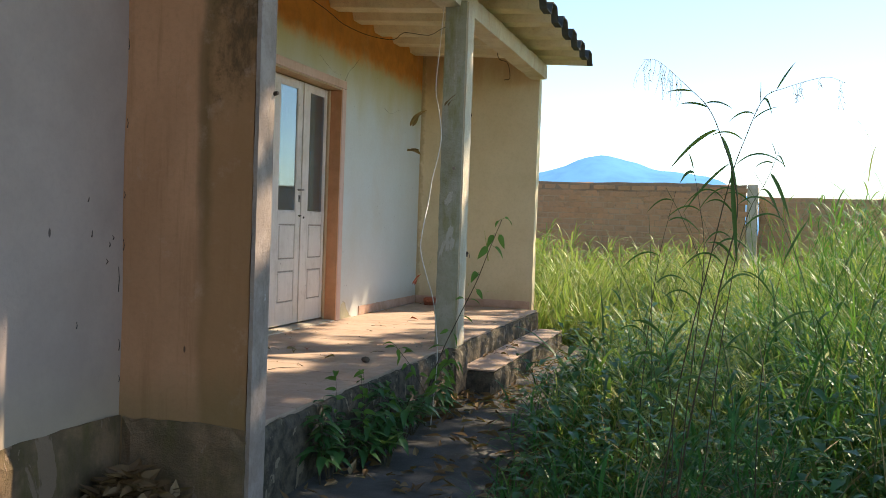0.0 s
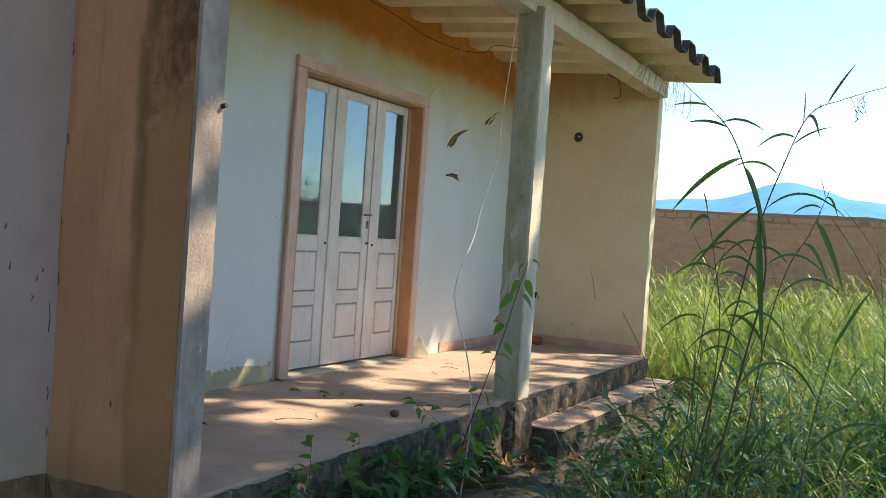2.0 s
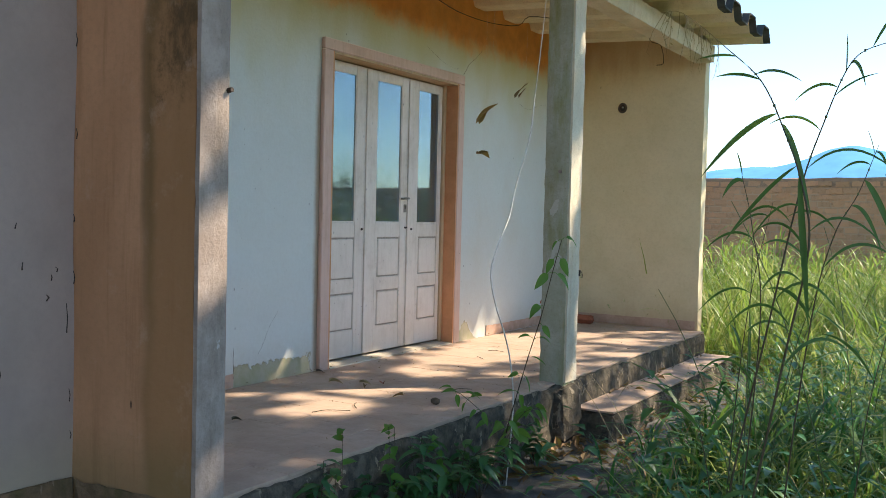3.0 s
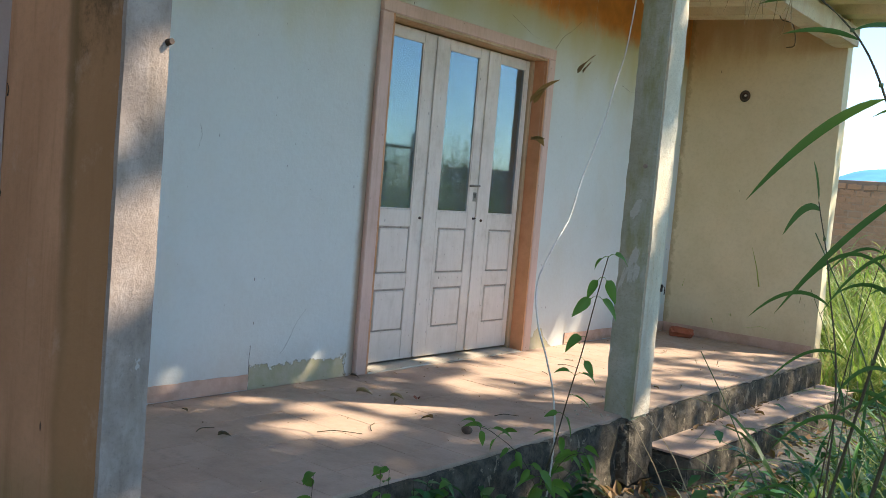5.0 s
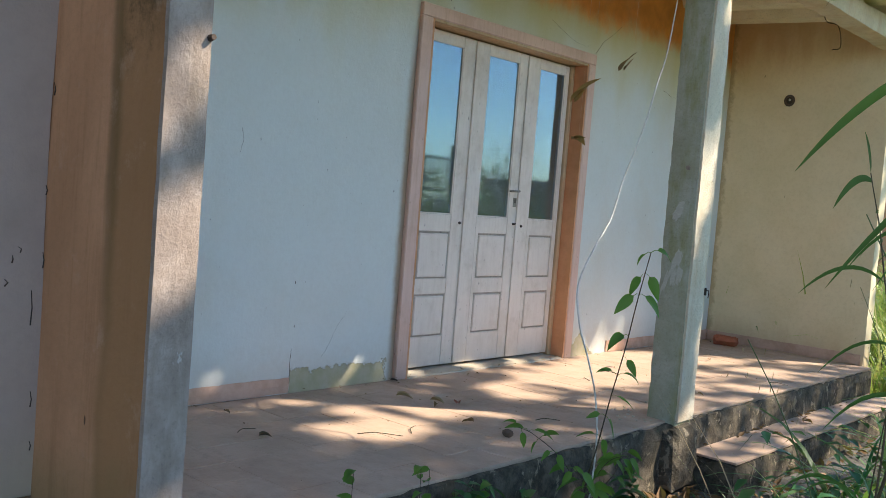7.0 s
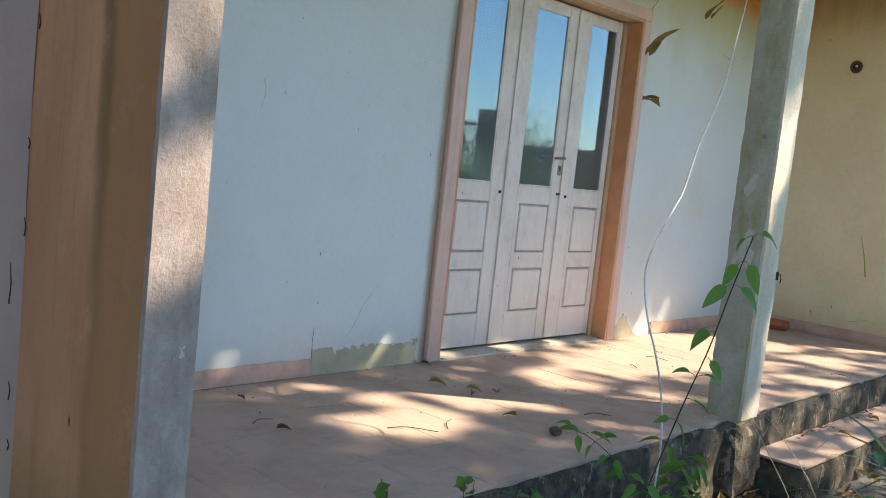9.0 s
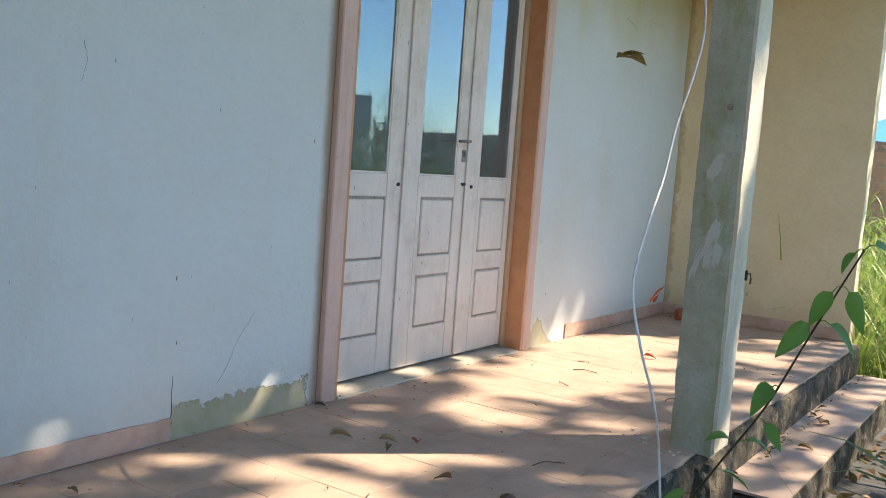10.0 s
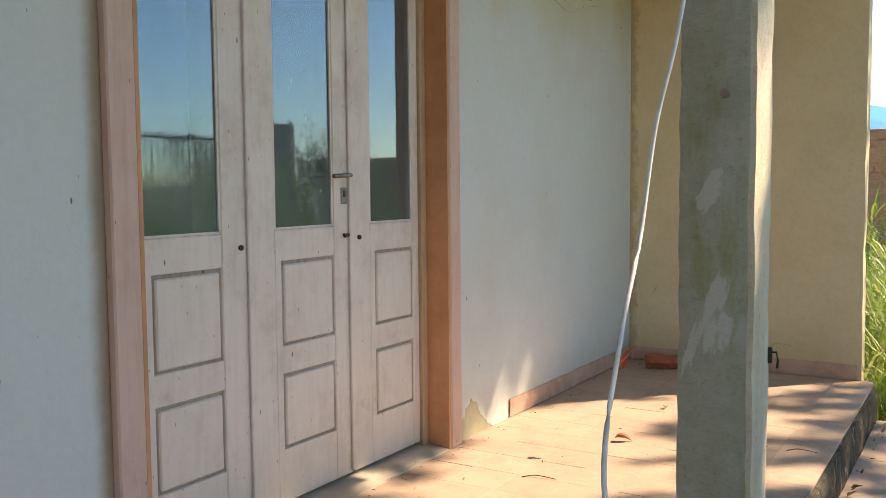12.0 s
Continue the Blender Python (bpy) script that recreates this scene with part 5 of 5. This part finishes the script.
# ---- dry leaves hung on spider threads ----
def hung_leaf(x, y, z, size, yaw, tip, label, material=M_DRYPALE):
    ob = thing("hanging_leaf", label, "leaf", group="leaves on spider threads", at=pose(x, y, z, 0, 0, yaw))
    bm = bmesh.new()
    leaf(bm, (-size / 2, 0, 0), (1, 0, tip), (0, 0.6, 1), size, size * 0.26, 0.5, 0.7, 9, 0.6, 1.8)
    leaf(bm, (-size / 2 + 0.02, 0.004, 0.002), (1, 0.15, tip + 0.08), (0, -0.6, 1), size * 0.6, size * 0.18, 0.2, 0.8, 8, 0.6, -1.4)
    part("blade", bm, material, ob, smooth=True)
    top = 2.79 - z
    part("thread", tube([(0, 0, 0), (0.01, 0.0, top * 0.5), (0.0, 0.02, top)], 0.0002, 3), M_WIRE, ob, "fine pale spider thread")


hung_leaf(-1.96, 5.22, 1.49, 0.17, 60, 1.3, "curled dry leaf dangling on a spider thread", M_DRYHUNG)
hung_leaf(-2.00, 5.225, 1.35, 0.14, 330, 0.05, "twisted flat dry leaf dangling on thread", M_DRYHUNG)
hung_leaf(-1.745, 5.17, 1.61, 0.10, 20, 1.6, "small dry leaf dangling near the wall", M_DRY)
hung_leaf(-2.81, 7.80, 0.34, 0.13, 40, 1.8, "reddish dry leaf dangling low on thread", M_CLAY)


# ---- loose white cable by the post ----
def make_cable():
    knots = [(-2.20, 6.35, 2.50), (-2.215, 6.33, 2.2), (-2.22, 6.28, 1.9), (-2.10, 6.00, 1.70), (-2.0, 5.76, 1.50), (-1.985, 5.66, 1.35), (-2.0, 5.60, 1.20), (-2.0, 5.53, 1.03), (-1.975, 5.38, 0.90),
             (-1.94, 5.23, 0.75), (-1.88, 5.17, 0.60), (-1.84, 5.20, 0.45), (-1.84, 5.28, 0.28), (-1.83, 5.30, 0.05), (-1.86, 5.30, GROUND + 0.004)]
    thing("loose_cable", "thin white cable hanging slack from post top", "cable", tube(curve_points(knots, 8), 0.0037, 8), M_WIRE, smooth=True)
    knots = [(-3.44, 6.3, 2.71), (-3.40, 6.9, 2.65), (-3.42, 7.3, 2.62), (-3.30, 7.6, 2.58), (-3.12, 7.75, 2.57), (-3.0, 7.7, 2.62), (-2.8, 7.8, 2.61), (-2.65, 7.75, 2.66), (-2.5, 7.8, 2.70)]
    thing("loose_wire", "dark thin wire sagging under the roof", "wire", tube(curve_points(knots, 3), 0.0032, 6), M_STEM, smooth=True)
    knots = [(-2.45, 8.9, 2.79), (-2.42, 8.9, 2.6), (-2.33, 8.92, 2.55), (-2.30, 8.92, 2.40), (-2.36, 8.92, 2.38)]
    thing("loose_wire", "short bent wire end hanging from the ceiling", "wire", tube(curve_points(knots, 6), 0.004, 6), M_STEM, smooth=True)


make_cable()


# ---- small fixtures ----
def make_fixtures():
    ob = thing("wall_box", "round open electrical box with stained rim", "electrical box", at=pose(-2.95, BACK_Y, 2.12, 90, 0, 0))
    bm = bmesh.new()
    for r0, r1, z0, z1 in ((0.040, 0.047, 0.002, 0.008), (0.027, 0.040, 0.010, 0.002)):
        a = [bm.verts.new((math.cos(k * math.tau / 28) * r0, math.sin(k * math.tau / 28) * r0 * 1.06, z0)) for k in range(28)]
        b = [bm.verts.new((math.cos(k * math.tau / 28) * r1, math.sin(k * math.tau / 28) * r1 * 1.06, z1)) for k in range(28)]
        for k in range(28):
            bm.faces.new((a[k], a[(k + 1) % 28], b[(k + 1) % 28], b[k]))
    part("rim", bm, M_BARK, ob, "dark dirty rim")
    bm = bmesh.new()
    bmesh.ops.create_cone(bm, cap_ends=True, segments=24, radius1=0.029, radius2=0.029, depth=0.008, matrix=Matrix.Translation((0, 0, 0.005)))
    # Solid dark disc drawn for the shade inside the open box.
    part("cup", bm, M_DARKMETAL, ob, "dark disc in place of the shaded hollow")
    bm = bmesh.new()
    bmesh.ops.create_uvsphere(bm, u_segments=12, v_segments=8, radius=0.010, matrix=Matrix.Translation((0.004, 0.006, 0.012)))
    part("wire_end", bm, M_WIRE, ob, "pale wire nut", True)
    ob = thing("post_hook", "small dark iron hook on the post", "hook", at=(-2.002, 6.53, 0.662))
    part("stub", tube([(-0.012, 0, 0.03), (0.008, 0, 0.03), (0.012, 0, 0.01), (0.010, 0, -0.01)], 0.0032, 6), M_DARKMETAL, ob)
    part("plate", bm_box(-0.012, -0.006, 0.002, -0.002, 0.006, 0.042, 0.002), M_DARKMETAL, ob)
    thing("wall_peg", "dark peg stub in the wall end", "peg", tube([(-0.02, 0, 0), (0.016, 0, 0.004)], 0.012, 8, 0.7), M_DARKMETAL, at=(-2.03, 3.47, 1.44))
    bm = bmesh.new()
    bmesh.ops.create_cone(bm, cap_ends=True, segments=16, radius1=0.014, radius2=0.011, depth=0.012)
    thing("knot_plug", "round plugged hole in the post", "plug", bm, M_ENDFACE, at=pose(-2.085, 6.3595, 1.318, 90, 0, 0))


make_fixtures()


# ---- trees that shade the porch, shrubs along the boundary ----
def tree(x, y, foot, crown, clusters, per, size, label, seed, spreads=(0.28, 0.5), trunk=0.22, extra=(), openings=()):
    rng = random.Random(seed)
    cx, cz, rx, rz = crown
    ob = thing("tree", label, "tree", at=(x, y, GROUND - 0.05))
    wood = bmesh.new()
    fx, fy = foot
    tube(curve_points([(fx, fy, 0), (fx * 0.9, fy * 0.95, cz * 0.3), (fx * 0.55, fy * 0.5, cz * 0.7), (0.1, 0, cz)], 5), trunk, 10, 0.45, wood)

    def in_gap(p, more=0.0):
        run = (p.z + GROUND - 0.05) / math.tan(SUN_EL)
        gx, gy = x + p.x - run * math.cos(SUN_AZ), y + p.y - run * math.sin(SUN_AZ)
        ragged = 1 + 0.7 * noise.noise(Vector((gx * 10, gy * 10, 1)))
        return any((gx - ox) ** 2 + (gy - oy) ** 2 < (r * ragged + more) ** 2 for ox, oy, r in openings)

    centres = []
    while len(centres) < clusters:
        p = Vector((rng.uniform(-1, 1), rng.uniform(-1, 1), rng.uniform(-1, 1)))
        if 0.15 < p.length < 1.0:
            centres.append(Vector((p.x * rx, p.y * rx, cz + p.z * rz)))
    for tx, ty in extra:
        centres.append(Vector((tx + 2.7, ty - 6.0, cz)))
    for c in centres[:: 3]:
        a = Vector((0, 0, cz * rng.uniform(0.45, 0.9)))
        limb = curve_points([a, a.lerp(c, 0.5) + Vector((rng.gauss(0, 0.2), rng.gauss(0, 0.2), rng.gauss(0, 0.2))), c], 4)
        if not any(in_gap(p, 0.06) for p in limb):
            tube(limb, 0.045, 6, 0.25, wood)
    part("trunk", wood, M_BARK, ob, smooth=True)
    bm = bmesh.new()
    for c in centres:
        spread = rng.uniform(*spreads)
        for _ in range(per):
            p = c + Vector((rng.gauss(0, spread), rng.gauss(0, spread), rng.gauss(0, spread * 0.6)))
            d = Vector((rng.gauss(0, 1), rng.gauss(0, 1), rng.gauss(-0.2, 0.6))).normalized()
            reach = size * rng.uniform(0.7, 1.3)
            if any(in_gap(p + d * reach * k) for k in (0.0, 0.5, 1.0)):
                continue
            leaf(bm, p, d, (rng.gauss(0, 1), rng.gauss(0, 1), 1), reach, size * 0.5, 0.4, 0.2, 3, 0.6)
    part("crown", bm, M_TREELEAF, ob, smooth=True)


TREE_D = 9.5
# gaps in the crown, by where their light falls
GAPS = ((-2.76, 4.97, 0.20), (-2.66, 4.95, 0.11), (-2.86, 5.42, 0.15), (-3.07, 5.05, 0.09), (-3.36, 4.88, 0.08), (-2.84, 4.70, 0.09), (-2.64, 5.65, 0.08), (-3.39, 4.44, 0.07), (-2.42, 4.90, 0.07),
        (-2.89, 6.15, 0.14), (-3.06, 6.18, 0.12), (-2.95, 6.73, 0.18), (-3.25, 6.64, 0.12), (-3.14, 7.06, 0.18), (-2.74, 7.43, 0.18), (-3.17, 7.30, 0.26), (-3.05, 7.75, 0.30), (-3.31, 7.84, 0.22), (-3.20, 7.50, 0.24), (-2.85, 7.05, 0.14), (-3.52, 7.90, 0.10), (-3.07, 8.16, 0.20), (-3.18, 8.32, 0.16), (-2.92, 8.55, 0.16), (-3.36, 8.12, 0.12),
        (-2.45, 8.46, 0.17), (-2.10, 7.80, 0.13), (-3.62, 4.84, 0.08), (-3.70, 5.14, 0.06), (-3.59, 5.30, 0.07), (-3.58, 5.95, 0.08), (-3.58, 6.87, 0.08), (-3.66, 7.73, 0.06), (-3.55, 8.05, 0.08), (-3.83, 7.76, 0.04),
        (-2.68, 2.74, 0.20), (-2.99, 2.41, 0.13), (-1.85, 6.45, 0.13), (-1.7, 6.3, 0.15), (-2.14, 3.30, 0.06), (-1.2, 8.3, 0.35),
        (-0.5, 4.55, 0.18), (0.2, 5.0, 0.36), (0.8, 5.6, 0.55), (-0.3, 5.7, 0.22), (0.5, 4.4, 0.20), (-0.9, 5.3, 0.16), (-0.4, 6.5, 0.35), (1.4, 5.0, 0.50), (1.2, 4.3, 0.30), (0.3, 6.4, 0.35), (1.8, 4.4, 0.5),
        (0.7, 7.5, 1.1), (0.4, 9.0, 1.6), (2.4, 8.2, 1.4), (-0.6, 7.7, 0.6), (2.2, 6.7, 0.9), (-0.8, 9.2, 0.8), (-1.3, 6.2, 0.2))
TREE_Z = TREE_D * math.tan(SUN_EL) + 0.43
# extra: added leaf clusters, given by where their shade should fall.
tree(-2.7 + TREE_D * math.cos(SUN_AZ), 6.0 + TREE_D * math.sin(SUN_AZ), (3.4, -3.0), (0, TREE_Z, 5.0, 3.6), 58, 85, 0.22,
     "tall open-crowned tree at the edge of the yard", 63,
     extra=((-1.5, 4.1), (-1.5, 5.0), (-1.6, 5.7), (-3.75, 5.05), (-4.1, 7.55), (-1.3, 6.3), (-1.6, 7.9), (-1.5, 8.9), (-2.9, 4.4), (-2.35, 3.75), (-2.3, 4.7), (-3.3, 3.9), (-3.75, 5.5), (-3.65, 4.6), (-2.9, 2.2), (-2.3, 3.15), (-3.2, 2.7), (-2.84, 2.56), (0.1, 2.2), (0.6, 1.8), (0.9, 2.3), (0.5, 2.7), (1.2, 2.5), (1.3, 1.8), (-0.4, 3.2), (0.2, 3.1), (0.8, 3.2), (1.3, 3.3), (0.0, 3.7), (0.6, 3.7), (1.2, 3.8), (-0.7, 3.7), (-0.2, 2.6), (-2.45, 2.95), (-2.36, 3.06), (-2.2, 3.2), (-2.86, 2.52), (-2.84, 2.56), (-2.88, 2.5), (-2.84, 2.58), (-2.86, 2.54), (-0.8, 4.5), (-0.2, 4.6), (0.4, 4.7), (1.0, 4.7), (1.6, 4.8), (-0.6, 5.1), (0.0, 5.2), (0.6, 5.2), (1.2, 5.3), (1.8, 5.4), (-0.8, 5.7), (-0.1, 5.8), (0.5, 5.8), (1.1, 5.9), (1.7, 6.0), (-0.4, 4.9), (0.8, 4.4), (0.3, 5.5), (-1.1, 4.9), (1.4, 5.0), (0.3, 4.15), (0.9, 4.2), (1.5, 4.1), (1.8, 3.4), (2.2, 4.0), (1.6, 2.8), (0.6, 2.9), (-0.3, 3.95), (0.1, 3.4), (0.7, 3.5), (1.3, 3.6), (0.6, 4.2), (1.2, 4.3), (1.9, 4.4), (-0.7, 3.4), (-1.0, 3.9), (0.4, 3.9), (1.0, 3.9), (-3.15, 2.22), (-3.2, 2.1), (-3.4, 2.0), (-2.5, 2.9), (-2.9, 2.2), (-2.5, 2.6), (-3.9, 7.55), (-3.8, 7.45), (-4.0, 7.5), (-3.95, 7.35), (-4.1, 7.7), (-3.9, 7.8), (-3.75, 5.0), (-3.8, 5.25), (-3.85, 6.0), (-3.1, 1.85), (-2.9, 1.9), (-3.2, 1.65), (-3.4, 1.6), (-2.95, 2.05), (-3.3, 1.5), (-3.0, 1.7), (-3.5, 1.2), (-3.2, 1.0), (-3.0, 1.3), (-3.0, 4.6), (-2.5, 5.2), (-3.3, 5.3), (-2.3, 5.3), (-3.2, 4.1), (-2.6, 4.2), (-2.4, 6.2), (-3.4, 6.0), (-2.4, 4.3), (-3.1, 5.5), (-1.4, 4.4), (-1.6, 3.8), (-1.5, 3.3), (-0.8, 3.2), (-3.8, 7.62), (-2.4, 6.85), (-3.45, 6.2), (-2.35, 7.7), (-2.7, 8.5), (-2.95, 6.62), (-2.5, 5.8), (-2.38, 3.04), (-3.1, 2.25), (-2.25, 3.45), (-2.0, 3.3), (-2.2, 8.2), (-2.45, 9.0), (-3.95, 7.7), (-4.05, 7.35), (-4.2, 7.9), (-1.9, 9.2)),
     openings=GAPS)
# Second tree is out of view, added only to shade the facade.
tree(-2.7 + TREE_D * math.cos(SUN_AZ), -0.9 + TREE_D * math.sin(SUN_AZ), (1.5, -1.0), (0, TREE_Z, 3.1, 3.0), 60, 80, 0.26,
     "unseen dense leafy tree added to shade the house front", 64, (0.35, 0.7), openings=GAPS)


def shrub(x, y, r, h, seed):
    rng = random.Random(seed)
    ob = thing("shrub", "rounded dark shrub before the boundary wall", "shrub", group="boundary shrubs", at=(x, y, GROUND - 0.05))
    wood, bm = bmesh.new(), bmesh.new()
    for k in range(14):
        a = rng.uniform(0, math.tau)
        c = Vector((math.cos(a) * r * rng.random() * 0.8, math.sin(a) * r * rng.random() * 0.8, h * rng.uniform(0.45, 0.9)))
        tube([(0, 0, 0), c * 0.5 + Vector((0, 0, 0.2)), c], 0.03, 5, 0.3, wood)
        for _ in range(90):
            p = c + Vector((rng.gauss(0, 0.3), rng.gauss(0, 0.3), rng.gauss(0, 0.2)))
            leaf(bm, p, (rng.gauss(0, 1), rng.gauss(0, 1), rng.gauss(0, 0.6)), (0, 0, 1), 0.13, 0.06, 0.4, 0.2, 3, 0.6)
    part("branch", wood, M_BARK, ob)
    part("foliage", bm, M_TREELEAF, ob, smooth=True)


for k, (x, y, r, h) in enumerate(((7.5, 16.9, 1.0, 2.7), (4.9, 17.2, 1.0, 2.6), (7.7, 13.6, 0.9, 2.3))):
    shrub(x, y, r, h, 300 + k)

thing("concrete_stub", "low rough concrete stub beside the facade", "concrete block", rough_box(-2.64, 1.70, GROUND - 0.1, -2.30, 2.27, 0.05, 0.06, 0.012, 0.02, 91.0), M_FARRENDER)


def make_flakes():
    rng = random.Random(15)
    bm = bmesh.new()
    for _ in range(34):
        a, r = rng.uniform(0, math.tau), 0.13 + abs(rng.gauss(0, 0.10))
        x, y = -2.16 + math.cos(a) * r, 6.42 + math.sin(a) * r
        if x > -2.09 or (abs(x + 2.105) < 0.10 and abs(y - 6.45) < 0.10):
            continue
        s = rng.uniform(0.004, 0.013)
        vs = [bm.verts.new((x + math.cos(k * 1.05 + a) * s * rng.uniform(0.6, 1), y + math.sin(k * 1.05 + a) * s * rng.uniform(0.6, 1), 0.004 + rng.random() * 0.003)) for k in range(6)]
        top = bm.faces.new(vs)
        low = [bm.verts.new((v.co.x, v.co.y, 0.0)) for v in vs]
        for k in range(6):
            bm.faces.new((vs[k], low[k], low[(k + 1) % 6], vs[(k + 1) % 6]))
    tagged(new("plaster_flakes", mesh_of("plaster_flakes", bm, M_FARRENDER)), "white plaster flakes round the post foot", "debris", kind="stuff")


make_flakes()


# ---- small pieces: porch tiles, step tiles, skirting, bricks ----
def tile_mesh(w, d, h):
    bm = bm_box(-w / 2, -d / 2, -h, w / 2, d / 2, 0, 0.0006)
    return mesh_of("tile", bm, M_TILE)


def lay_tiles():
    rng = random.Random(9)
    size, gap = 0.20, 0.0014
    me = tile_mesh(size - gap, size - gap, 0.012)
    nx, ny = 7, int((BACK_Y - WING_Y1) / size)
    for j in range(ny + 1):
        y0 = WING_Y1 + j * size
        for i in range(nx):
            x0 = EDGE_X - 0.02 - (i + 1) * size
            wide = size if j < ny else (BACK_Y - WING_Y1) - ny * size
            if wide < 0.03:
                continue
            t = new("tile", me)
            t.parent = PORCH
            t.matrix_basis = pose(x0 + size / 2, y0 + wide / 2, 0.0004 + rng.uniform(-0.0007, 0.0007), rng.gauss(0, 0.08), rng.gauss(0, 0.08), rng.gauss(0, 0.2))
            t.scale = (1, wide / size, 1)
    edge = tile_mesh(0.27, size - gap, 0.012)
    for j in range(15):
        t = new("tile", edge)
        t.parent = STEP
        t.matrix_basis = pose(-1.925, 6.72 + j * size, -0.194 + rng.uniform(-0.001, 0.001), rng.gauss(0, 0.2), rng.gauss(0, 0.2), rng.gauss(0, 0.2))


lay_tiles()


def lay_skirting():
    sk = thing("baseboard", "pink painted plaster skirting round the porch", "skirting", kind="structure")
    part("board", rough_box(WALL_X, WING_Y1, 0.0, WALL_X + 0.010, 5.005, 0.085, 0.03, 0.002, 0.003, 61.0), M_SKIRT, sk)
    part("board", rough_box(WALL_X, 8.02, 0.0, WALL_X + 0.010, BACK_Y, 0.09, 0.03, 0.002, 0.003, 62.0), M_SKIRT, sk)
    part("board", rough_box(WALL_X + 0.011, BACK_Y - 0.010, 0.0, -2.17, BACK_Y, 0.09, 0.03, 0.002, 0.003, 63.0), M_SKIRT, sk)


lay_skirting()


def lay_bricks():
    rng = random.Random(19)
    wall = next(o for o in scene.objects if o.name == "wall_far")
    meshes = [mesh_of("brick", rough_box(-0.115, -0.03, -0.048, 0.115, 0.03, 0.048, 0.06, 0.006, 0.010, 70.0 + k), M_BRICKS) for k in range(4)]
    for r in range(15):
        for c in range(20):
            x = 0.08 - c * 0.243 - (0.12 if r % 2 else 0)
            b = new("brick", meshes[rng.randrange(4)])
            b.parent = wall
            b.matrix_basis = pose(x + rng.gauss(0, 0.02), 18.018 + rng.uniform(-0.010, 0.012), 1.735 - r * 0.112 + rng.gauss(0, 0.005), rng.gauss(0, 2), rng.gauss(0, 1.2), rng.gauss(0, 1.5))


def brick_clay():
    m = mat("single_brick_clay", (0.40, 0.20, 0.11), 0.9, 0, 0.2)
    n = Nodes(m)
    info = n.t.nodes.new("ShaderNodeObjectInfo").outputs["Random"]
    c = n.mix(info, (0.64, 0.33, 0.18), (0.46, 0.26, 0.15))
    c = n.mix(n.ramp(n.noise(2.2, 6, 0.75), 0.40, 0.60, 0, 0.8), c, (0.54, 0.31, 0.185))
    c = n.mix(n.ramp(n.noise(25, 5, 0.75), 0.5, 0.8, 0, 0.5), c, (0.16, 0.10, 0.07))
    n.color(c)
    n.bump(n.noise(40, 5, 0.7), 0.6, 0.01)
    return m


M_BRICKS = brick_clay()
lay_bricks()
